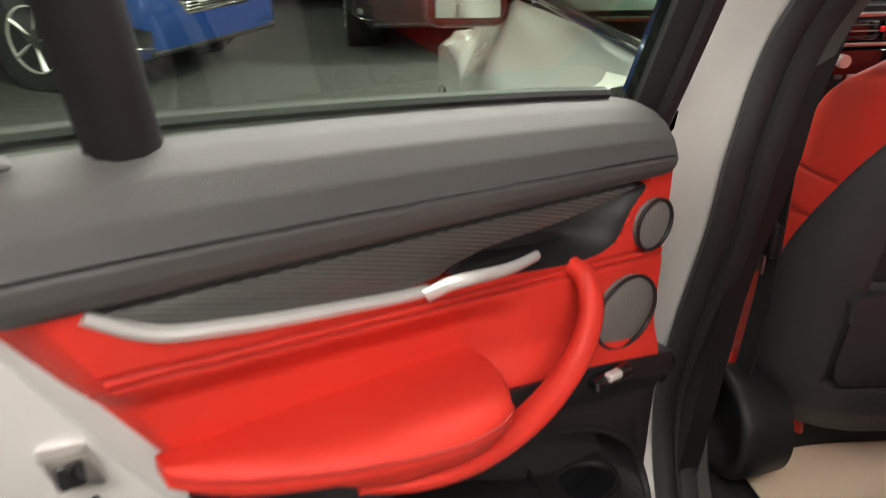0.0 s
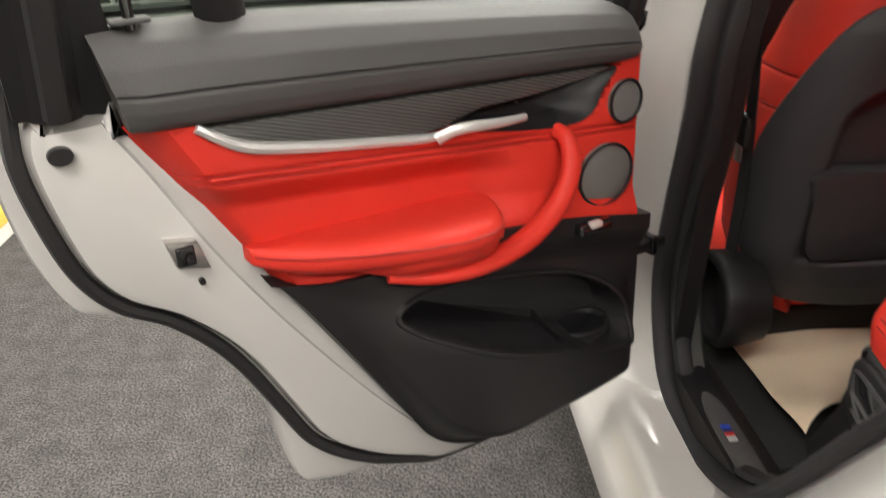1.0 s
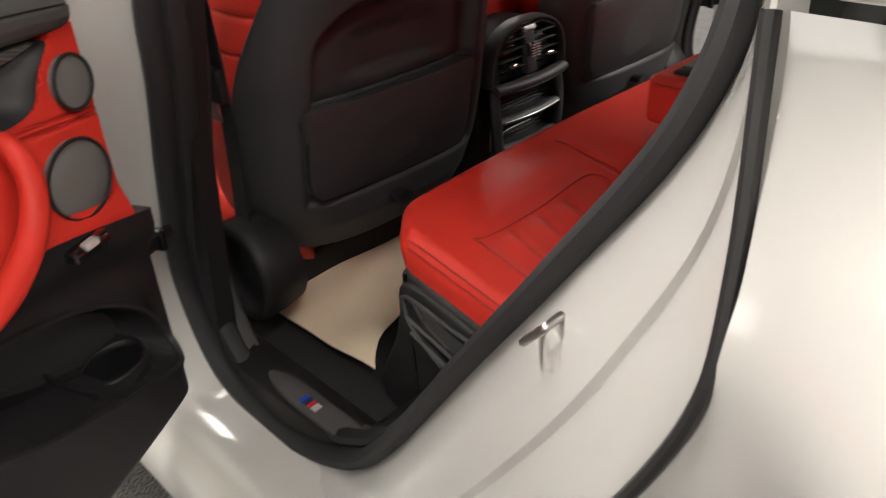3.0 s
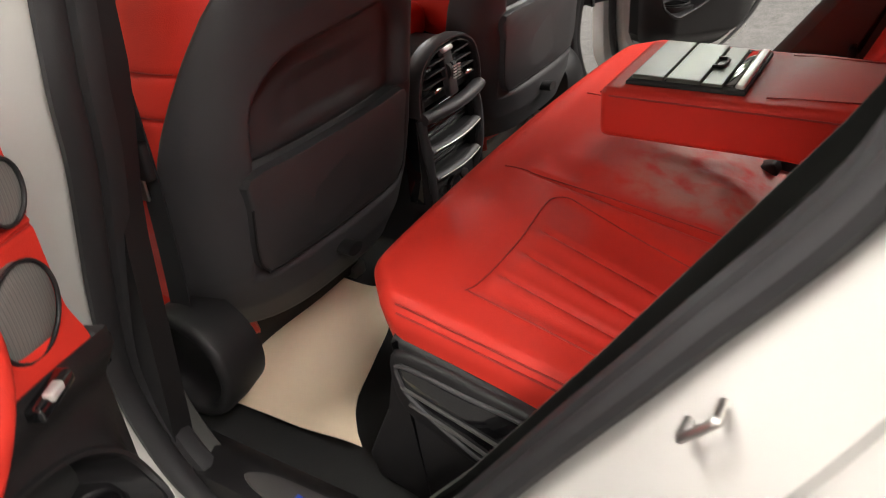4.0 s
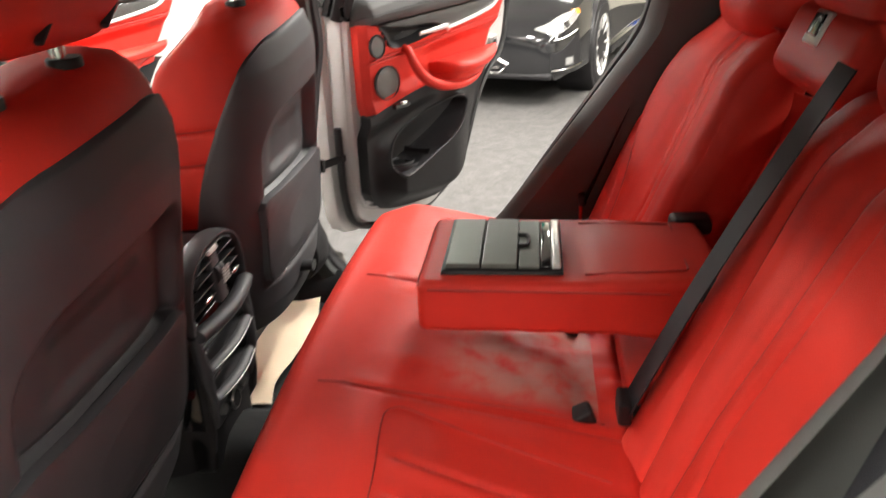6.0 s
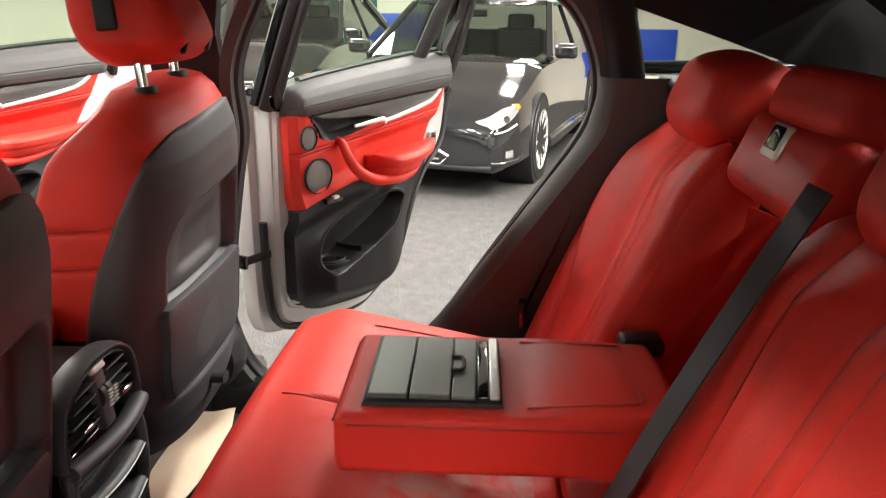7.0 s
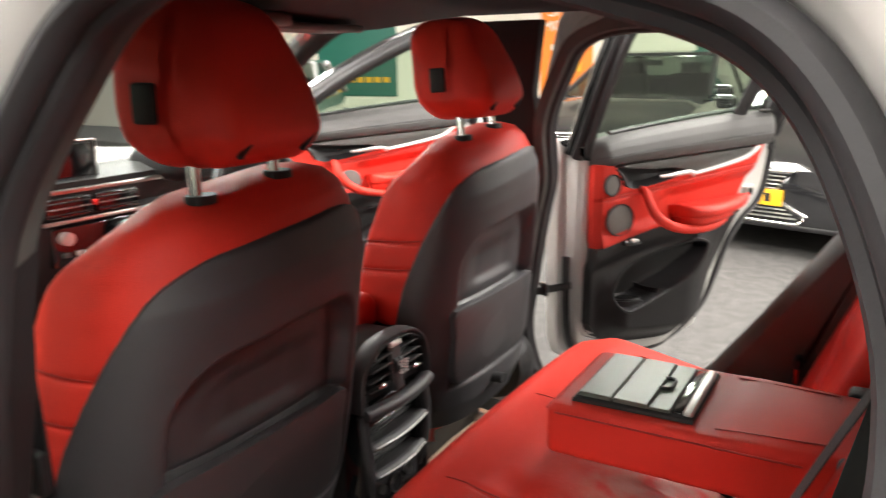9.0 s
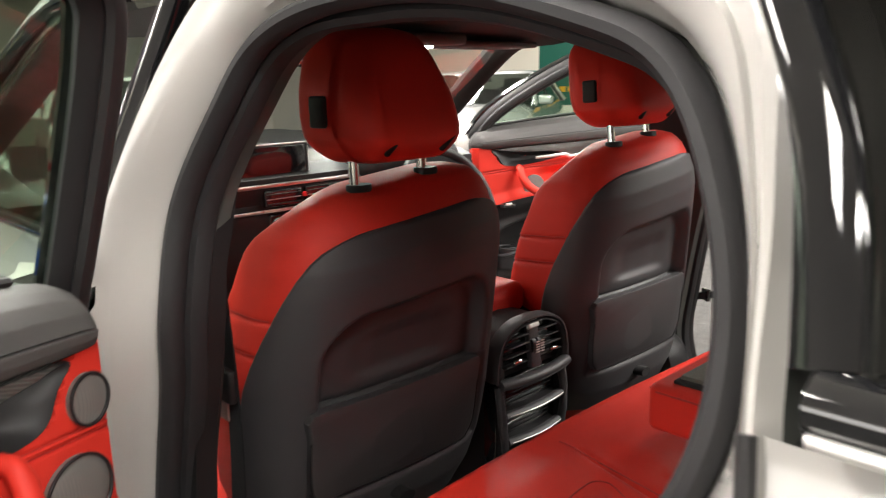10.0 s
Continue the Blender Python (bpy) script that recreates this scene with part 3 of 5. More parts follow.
# ---- doors ----
def frame_M(hinge, angle, sg):
    """Local (s along the door from its hinge end, n towards the cabin, z) to the world. angle: how far the door stands open."""
    a = radians(angle)
    d = Vector((sg * math.sin(a), -math.cos(a), 0))
    n = Vector((-sg * math.cos(a), -math.sin(a), 0))
    return Matrix(((d.x, n.x, 0, hinge[0]), (d.y, n.y, 0, hinge[1]), (0, 0, 1, 0), (0, 0, 0, 1)))


CAP_LOW = [(-.055, 1.081), (.01, 1.080), (.103, 1.084), (.365, 1.095), (.593, 1.105), (.70, 1.109)]
CAP_TOP = [(-.055, 1.095), (-.045, 1.125), (-.015, 1.156), (.097, 1.175), (.336, 1.200), (.55, 1.217), (.70, 1.223)]
PANEL_LOW = [(-.055, .834), (.097, .868), (.21, .882), (.32, .868), (.45, .868), (.53, .886), (.56, .895)]
LOW_EDGE = [(-.062, .605), (-.037, .560), (.014, .538), (.089, .526), (.20, .517), (.261, .519), (.313, .540), (.352, .575), (.386, .633), (.476, .789), (.533, .880), (.56, .90)]


def seg_dist(p, a, b):
    ax, ay = b[0] - a[0], b[1] - a[1]
    t = max(0, min(1, ((p[0] - a[0]) * ax + (p[1] - a[1]) * ay) / (ax * ax + ay * ay + 1e-12)))
    return math.hypot(p[0] - a[0] - t * ax, p[1] - a[1] - t * ay)


def poly_depth(p, poly):
    """Distance to an outline, above zero inside."""
    ins, n, best = False, len(poly), 9
    for i in range(n):
        a, b = poly[i], poly[(i + 1) % n]
        if (a[1] > p[1]) != (b[1] > p[1]) and p[0] < (b[0] - a[0]) * (p[1] - a[1]) / (b[1] - a[1]) + a[0]:
            ins = not ins
        best = min(best, seg_dist(p, a, b))
    return best if ins else -best


POCKET = [tuple(p) for p in crom([(.388, .806), (.345, .818), (.240, .806), (.106, .772), (.036, .738), (.006, .700), (.008, .668), (.040, .656), (.143, .688), (.247, .724), (.339, .766), (.378, .79)], 4, True)]
ARM_TOP = .953


def rear_door(name, hinge, angle, sg, label, front=False):
    M = frame_M(hinge, angle, sg)
    base = M @ Vector((.3, 0, 0))
    if front:
        M = M @ Matrix.Translation((.06, 0, .015)) @ Matrix.Diagonal((1.15, 1, 1, 1))
    d = thing(name, (base.x, base.y, .45), label, "car door", "open car doors")

    def P(nm, bm, m, lab="", par=None, angle=40):
        return part(nm, bm, m, par or d, lab, M, True, angle)

    # painted shell with its stepped flange
    if front:
        outer = [(-.13, 1.14), (-.12, .8), (-.12, .50), (-.06, .44), (.2, .42), (.75, .42), (.90, .46), (.95, .60), (.97, .85), (.95, 1.12)]
    else:
        outer = [(-.10, 1.14), (-.105, .9), (-.10, .60), (-.085, .49), (-.03, .45), (.2, .44), (.40, .452), (.49, .470), (.527, .50), (.545, .62), (.58, .735), (.65, .82), (.735, .862), (.765, .882), (.79, .949), (.803, 1.034), (.803, 1.11), (.796, 1.136), (.77, 1.14), (.5, 1.14), (.1, 1.14), (-.07, 1.14)]
    flange = [(-.075, 1.13), (-.078, .9), (-.075, .6), (-.04, .50), (.1, .465), (.276, .458), (.345, .485), (.42, .528), (.488, .588), (.53, .668), (.566, .745), (.604, .806), (.655, .86), (.706, .897), (.737, .943), (.755, 1.01), (.765, 1.075), (.762, 1.11), (.752, 1.126), (.72, 1.13), (.4, 1.13), (.0, 1.13), (-.055, 1.13)]
    if front:
        flange = [(-.10, 1.13), (-.10, .8), (-.09, .55), (-.02, .49), (.3, .47), (.75, .47), (.86, .52), (.90, .7), (.91, .9), (.90, 1.13)]
    if sg > 0 and not front:
        outer, flange = ([(q - .03 * smoothstep(.35, .6, q), z) for q, z in line] for line in (outer, flange))
    P("door_skin", slab(outer, -.17, -.115, .012, "xzy", 4), PAINT, "white painted door skin")
    P("door_flange", slab(flange, -.13, -.055, .018, "xzy", 4), PAINT, "white painted inner flange")
    if not front:
        P("flange_step", slab([(s, z) for s, z in ((-.066, 1.10), (-.068, .62), (.0, .53), (.20, .485), (.285, .497), (.382, .60), (.499, .765), (.591, .915), (.655, 1.045), (.688, 1.108), (.684, 1.118), (.66, 1.12), (.4, 1.12), (.05, 1.12), (-.055, 1.115))], -.06, -.040, .02, "xzy", 4), PAINT)
        seal = [(.725, 1.45), (.742, 1.34), (.758, 1.22), (.772, 1.13), (.777, 1.075), (.767, 1.006), (.748, .937), (.715, .887), (.663, .849), (.615, .797), (.578, .737), (.541, .659), (.499, .577), (.43, .515), (.351, .473), (.276, .450), (.1, .452), (-.04, .485), (-.085, .58), (-.092, .8)]
        P("door_seal", tube([(a[0], -.085 + .40 * max(0, a[1] - 1.16), a[1]) for a in crom(seal, 6)], .010, .013, 8, up=(0, 1, 0)), RUBBER, "black rubber seal round the door edge")
        P("latch_plate", slab([(.609, .924), (.647, .934), (.655, .969), (.619, .961)], -.06, -.038, .003, "xzy", 1, False), STEEL, "steel latch with a dark slot")
        P("latch_slot", rbox((.635, -.038, .947), (.022, .006, .026), .003), GLOSSBLK)
        P("plug", disc((.735, -.056, 1.089), .013, .010, .012, "y", 18), BLACK)
        P("screw", disc((.622, -.046, .908), .004, .004, .008, "y", 10), BLACK)
    P("check_strap", rbox((-.140, -.080, .71), (.13, .012, .022), .004), BLACK, "black door check strap")
    P("check_housing", rbox((-.172, -.085, .71), (.014, .034, .038), .004), GLOSSBLK)

    # padded upper ledge
    lo, hi = crom(CAP_LOW, 8), crom(CAP_TOP, 8)

    def pick(c, u):
        k = u * (len(c) - 1)
        i = min(len(c) - 2, int(k))
        return c[i] + (c[i + 1] - c[i]) * (k - i)

    def by_s(c, s):
        for a, b in zip(c, c[1:]):
            if a[0] <= s <= b[0]:
                return a[1] + (b[1] - a[1]) * (s - a[0]) / max(1e-9, b[0] - a[0])
        return c[-1][1] if s > c[-1][0] else c[0][1]

    prof = [(0, -.015), (.02, .004), (.08, .014), (.2, .020), (.335, .022), (.36, .0185), (.385, .020), (.6, .012), (.8, -.002), (.93, -.022), (1, -.05)]

    def cap(u, v):
        s = -.052 + u * .742
        end = smoothstep(.0, .05, u) * (1 - .25 * smoothstep(.97, 1, u))
        z0, z1 = by_s(lo, s), by_s(hi, s)
        s2 = s - .022 * (1 - v) * u ** 4
        return s2, -.03 + (lerp_table(prof, v) + .03) * end, z0 + (z1 - z0) * v

    P("upper_ledge", sheet(cap, 70, 44, (0, -.05, 0)), DGREY, "dark grey stitched leather ledge")
    P("ledge_stitching", tube([np.array(cap(u, .375)) + (0, .0012, 0) for u in np.linspace(.0, 1, 60)], .0009, n=5), BLACK)
    P("window_seal", tube([(s, -.055, by_s(hi, s) + .004) for s in np.linspace(.03, .68, 20)], .012, .007, 8), RUBBER)

    # trim, bright strip, lever
    tr = [(.03, 1.079), (.103, 1.083), (.365, 1.094), (.50, 1.100), (.598, 1.104), (.571, 1.085), (.547, 1.075), (.447, 1.057), (.341, 1.043), (.30, 1.045), (.285, 1.052), (.243, 1.060), (.15, 1.062), (.06, 1.070)]
    P("trim_panel", slab(tr, -.02, .006, .002, "xzy", 1, False), CARBON, "carbon weave trim panel", None)
    strip = crom([(.606, 1.106), (.588, 1.093), (.571, 1.082), (.547, 1.072), (.50, 1.062), (.447, 1.053), (.341, 1.038), (.312, 1.036)], 6)
    P("bright_strip", tube([(a[0], .006, a[1]) for a in strip], lambda f: .0055 + .0018 * math.sin(math.pi * f), .007, 8, up=(0, 1, 0)), SILVER, "satin silver strip")

    rimc = crom([(.292, 1.047), (.26, 1.058), (.225, 1.067), (.156, 1.072), (.08, 1.075), (.012, 1.077), (.034, 1.050), (.056, 1.016), (.10, 1.007), (.18, 1.016), (.25, 1.030)], 4, True)
    P("lever_cup", loft([[(.16 + (p[0] - .16) * f, n, 1.043 + (p[1] - 1.043) * f) for p in rimc] for f, n in ((1, -.004), (.98, .006), (.93, .004), (.85, -.002), (.55, -.030), (.03, -.036))], cap=False), BLACK, "dark scooped recess behind the lever")
    lev = crom([(.318, 1.034), (.298, 1.044), (.275, 1.046), (.24, 1.043), (.21, 1.040), (.181, 1.037)], 5)
    P("inner_lever", tube([(a[0], .012 + .016 * math.sin(math.pi * i / (len(lev) - 1)), a[1]) for i, a in enumerate(lev)], lambda f: .0085 - .003 * f, .005, 10, up=(0, 1, 0)), SILVER, "silver door lever")

    # red leather panel
    low = crom(PANEL_LOW, 6)
    seam0, seam1 = np.array((.672, 1.0555)), np.array((-.05, .984))

    def red(u, v):
        s = -.051 + .596 * u
        z0 = by_s(low, s)
        z1 = by_s(lo, min(s * 1.14, .71)) + .004
        s2 = s + (.135 * v) * u ** 3
        z = z0 + (z1 - z0) * v
        sz = seam1[1] + (seam0[1] - seam1[1]) * (s2 + .05) / .722
        n = .004 - .022 * smoothstep(sz - .008, sz - .05, z) * smoothstep(.16, .26, s2) + .014 * smoothstep(z0 + .05, z0, z)
        n -= .003 * math.exp(-((z - sz) / .0022) ** 2) + .003 * math.exp(-((z - sz + .009) / .0022) ** 2)
        zt = lerp_table([(.0, 1.12), (.012, 1.081), (.030, 1.056), (.054, 1.017), (.10, 1.009), (.18, 1.017), (.25, 1.031), (.30, 1.036), (.45, 1.052), (.547, 1.070), (.571, 1.080), (.60, 1.104), (.615, 1.13)], s2)
        n -= .050 * smoothstep(zt - .002, zt + .006, z)
        n -= .02 * smoothstep(.03, .0, u)
        n += (-.048 - n) * smoothstep(.955, 1.0, u)
        return s2, n, z

    P("leather_panel", sheet(red, 64, 90, (0, -.03, 0)), RED, "red leather door panel with double stitching")
    for k in (0, .009):
        P("panel_stitching", tube([(s, .0035, seam1[1] + (seam0[1] - seam1[1]) * (s + .05) / .722 - k) for s in np.linspace(-.03, .615, 30)], .0008, n=5), REDSEAM)
    # armrest pad, its pull handle and loudspeakers
    def pad_ring(s0):
        s = s0 + .032
        d = lerp_table([(.283, .04), (.290, .068), (.305, .092), (.33, .104), (.37, .108), (.42, .099), (.48, .080), (.54, .053), (.585, .028), (.605, .012)], s)
        z = ARM_TOP - .010 + .0315 * (s - .28)
        e = min(1, d / .06)
        s, q = s0, .35 + .65 * min(1, d / .05)
        return [(s, -.02, z - .004), (s, d * .3, z + .001), (s, d * .6, z + .003), (s, d - .016 * e, z + .001), (s, d - .006 * e, z - .004 * q), (s, d - .001, z - .011 * q), (s, d, z - .018 * q),
                (s, d - .003 * e, z - .028 * q), (s, d - .012 * e, z - .035 * q), (s, -.02, z - .040 * q)]
    P("armrest_pad", loft([pad_ring(s - .032) for s in (.283, .286, .290, .297, .305, .317, .33, .35, .37, .40, (.43), .465, .50, .53, .555, .575, .59, .60, .605)]), RED, "padded red leather armrest", None, 60)
    P("armrest_piping", tube([np.array(pad_ring(s)[5]) + (0, .0015, 0) for s in np.linspace(.27, .57, 30)], .0013, n=5), REDSEAM)
    base_rings = []
    for s in np.linspace(.256, .530, 22):
        top, tap = pad_ring(s), smoothstep(.535, .40, s)
        dd, zt = top[6][1], top[8][2] + .010
        bot = zt - .006 - (.034 + .006 * smoothstep(.45, .30, s)) * (.05 + .95 * tap)
        dq = dd * (.25 + .75 * tap)
        base_rings.append([(s, -.02, zt), (s, dq - .010, zt), (s, dq - .009, zt - .010), (s, dq * .80, (zt + bot) / 2 - .006), (s, dq * .55, bot + .003), (s, -.02, bot - .002)])
    P("armrest_base", loft(base_rings), RED, "red leather body under the armrest pad", None, 60)
    hp = crom([(.118, .0, 1.003), (.116, .022, .995), (.120, .038, .962), (.145, .048, .922), (.190, .056, .893), (.245, .064, .878), (.31, .070, .874), (.37, .066, .880), (.42, .050, .890)], 7)
    P("pull_handle", tube(hp, lambda f: .0115 + .004 * smoothstep(0, .3, f) - .006 * smoothstep(.5, 1, f), lambda f: .012 + .005 * smoothstep(.2, .6, f) - .006 * smoothstep(.6, 1, f), 14, up=(0, 1, 0)), RED, "curved red leather pull handle")
    if front:
        P("speaker", disc((.176, .0, .923), .040, .045, .012, "y", 32, .002), MESHM, "round grey loudspeaker grille")
    else:
        for c, rx, rz in (((-.002, .0, 1.025), .029, .031), ((.030, .0, .919), .050, .047)):
            P("speaker_rim", tube([(c[0] + rx * math.cos(a), .012, c[2] + rz * math.sin(a)) for a in np.linspace(0, 2 * math.pi, 36, endpoint=False)], .0022, .0025, 6, True, up=(0, 1, 0)), BLACK)
            P("speaker", disc((c[0], .003, c[2]), rx, rz, .007, "y", 36, .002), MESHM, "round grey loudspeaker grille")

    # dark lower panel with its bin
    edge = crom(LOW_EDGE, 6)

    def lower(u, v):
        s = -.060 + .612 * u
        top = by_s(low, s) + .002
        bot = by_s([e for e in edge if e[0] >= -.062], s)
        z = bot + (top - bot) * v
        q = poly_depth((s, z), POCKET)
        ledge = .010 + .022 * smoothstep(top - .075, top - .02, z) * smoothstep(.35, .2, s)
        front_wall = .075 * smoothstep(.50, .25, s) * smoothstep(bot, bot + .07, z) * (1 - smoothstep(.03, .16, z - (.615 + .28 * max(0, s))))
        n = -.012 + ledge + front_wall * smoothstep(-.05, .025, s)
        n = n * (1 - smoothstep(-.003, .004, q)) + (-.035) * smoothstep(-.003, .006, q)
        return s, n, z

    P("lower_panel", sheet(lower, 110, 90, (0, -.04, 0)), BLACK, "black moulded lower panel with an open bin", angle=60)
    rim = [(p[0], lower((p[0] + .060) / .612, max(0.01, min(.99, (p[1] - by_s([e for e in edge if e[0] >= -.062], p[0])) / max(.01, by_s(low, p[0]) - by_s([e for e in edge if e[0] >= -.062], p[0])))))[1], p[1]) for p in inset(POCKET, -.006)]
    # added black sheet that darkens the shallow pocket as deep shade would
    P("bin_shade", slab(inset(POCKET, .005), -.034, -.031, .001, "xzy", 1, False), CLOTHBLK, "black sheet for the shade inside the bin")
    P("bin_rim", tube(rim, .005, .005, 6, True, up=(0, 1, 0)), BLACK)
    P("bin_divider", loft([[(s0 + o, n0, z0) for s0, n0, z0 in ((.135, -.034, .704), (.140, .0, .699), (.144, .034, .700), (.147, .056, .704), (.146, .050, .672), (.13, -.034, .66))] for o in (-.002, .002)]), BLACK, "thin moulded divider of the bin")
    P("cup_shelf", slab([(.008, -.034), (.012, .01), (.035, .04), (.07, .052), (.115, .050), (.125, -.034)], .655, .672, .003, "xyz", 2), BLACK)
    # cup drawn as a flat disc on the shelf, its inner shade as black
    P("cup_hole_shade", disc((.068, .008, .670), .046, .034, .005, "z", 28), GLOSSBLK, "flat black disc for the shade in the bin's cup")
    P("cup_ring", tube([(.068 + .047 * math.cos(a), .008 + .035 * math.sin(a), .675) for a in np.linspace(0, 2 * math.pi, 30, endpoint=False)], .003, n=6, closed=True), BLACK)
    P("switch_plate", rbox((.065, .026, .850), (.062, .02, .016), .004), GLOSSBLK)
    P("window_switch", rbox((.068, .034, .857), (.022, .012, .010), .003), SILVER, "silver window switch")

    # window frame and glass, leaning inwards as they rise
    def W(s, z, off=0.0):
        return s, -.055 + .40 * (z - 1.15) + off, z
    if front:
        fr = [W(-.04, 1.10), W(.04, 1.22), W(.20, 1.34), W(.38, 1.44), W(.54, 1.50), W(.64, 1.495), W(.70, 1.42), W(.73, 1.28), W(.735, 1.10)]
    else:
        fr = [W(-.06, 1.10), W(-.05, 1.25), W(-.035, 1.40), W(-.01, 1.475), W(.06, 1.505), W(.30, 1.51), W(.50, 1.495), W(.64, 1.46), W(.70, 1.40), W(.718, 1.30), W(.728, 1.13)]
    frc = crom(fr, 6)
    P("window_frame", tube(frc, .030, .020, 10, up=(0, 1, 0)), BLACK, "black window frame")
    P("frame_seal", tube([np.array(p) + (0, .022, 0) for p in frc], .014, .012, 8, up=(0, 1, 0)), RUBBER)
    P("frame_paint", tube([np.array(p) + (-.01, -.028, .012) for p in frc], .026, .016, 8, up=(0, 1, 0)), GLOSSBLK)
    if not front:
        P("window_divider", tube([W(.547, 1.20), W(.572, 1.33), W(.635, 1.46)], .028, .016, 10, up=(0, 1, 0)), BLACK, "black upright between the panes")
        P("frame_foot", loft([[W(s, z, o) for s, z in ((.652, 1.118), (.70, 1.126), (.768, 1.130), (.768, 1.24), (.750, 1.36), (.70, 1.36), (.668, 1.24))] for o in (-.03, .012)]), BLACK)
        P("lock_pin", tube([(.645, -.012, 1.21), (.645, -.012, 1.25)], .006, n=10), GLOSSBLK, "black lock pin")
        P("lock_base", rbox((.645, -.014, 1.219), (.04, .022, .006), .003), DGREY)
    cen = .36
    pane = loft([[W(cen + (p[0] - cen) * f, 1.15 + (p[2] - 1.15) * f, -.006) for p in frc] for f in (1.0, .75, .5, .25, .02)], ring_closed=False)
    gl = P("window_pane", pane, GLASS, "green-tinted side window glass")
    gl.visible_shadow = False
    return d


rear_door("rear_door", (-.994, -.195), 62, -1, "open rear door with red leather and dark grey lining")
rear_door("rear_door", (.995, -.160), 58, 1, "open rear door with red leather and dark grey lining")
rear_door("front_door", (.955, 1.05), 65, 1, "open front door with red leather lining", True)

# ---- front seats ----
SX = -.400
SEAT_W = [(.50, .20), (.56, .232), (.60, .252), (.66, .274), (.76, .285), (.88, .285), (.98, .275), (1.05, .267), (1.10, .258), (1.15, .240), (1.175, .218), (1.195, .188), (1.208, .150), (1.214, .10)]
SEAT_REAR = [(.50, -.024), (.56, -.044), (.60, -.062), (.70, -.082), (.85, -.104), (1.0, -.126), (1.06, -.134), (1.10, -.134), (1.14, -.126), (1.17, -.112), (1.195, -.09), (1.208, -.066), (1.214, -.04)]
# how far the plastic shell reaches round the sides (1: the widest line) at each height
SHELL_EDGE = [(.545, .60), (.565, .72), (.60, .80), (.66, .84), (.73, .865), (.80, .835), (.85, .815), (.92, .78), (.98, .738), (1.03, .695), (1.06, .66), (1.09, .61), (1.115, .55), (1.130, .495), (1.141, .43), (1.148, .35), (1.152, .24)]


def raked(x, y, z):
    # the inner shoulder stands a little higher than the outer one
    f = smoothstep(.86, 1.10, z)
    return x + .018 * f, y, z + .10 * (x - SX) * f


def hinge_cover(x, y, z, sg, parent):
    """Round hinge cover at the foot of a seat: a thick rim round a hollow dish; x is its outer face."""
    rings = []
    for r, off in ((.090, -.09), (.098, -.05), (.100, -.012), (.096, -.002), (.086, .0), (.078, -.004), (.074, -.016), (.066, -.030), (.03, -.034), (.004, -.034)):
        rings.append([(x + sg * off, y + r * math.cos(2 * math.pi * k / 40), z + r * .98 * math.sin(2 * math.pi * k / 40)) for k in range(40)])
    return part("side_cover", loft(rings), BLACK, parent, "round black hinge cover with a hollow middle", angle=60)


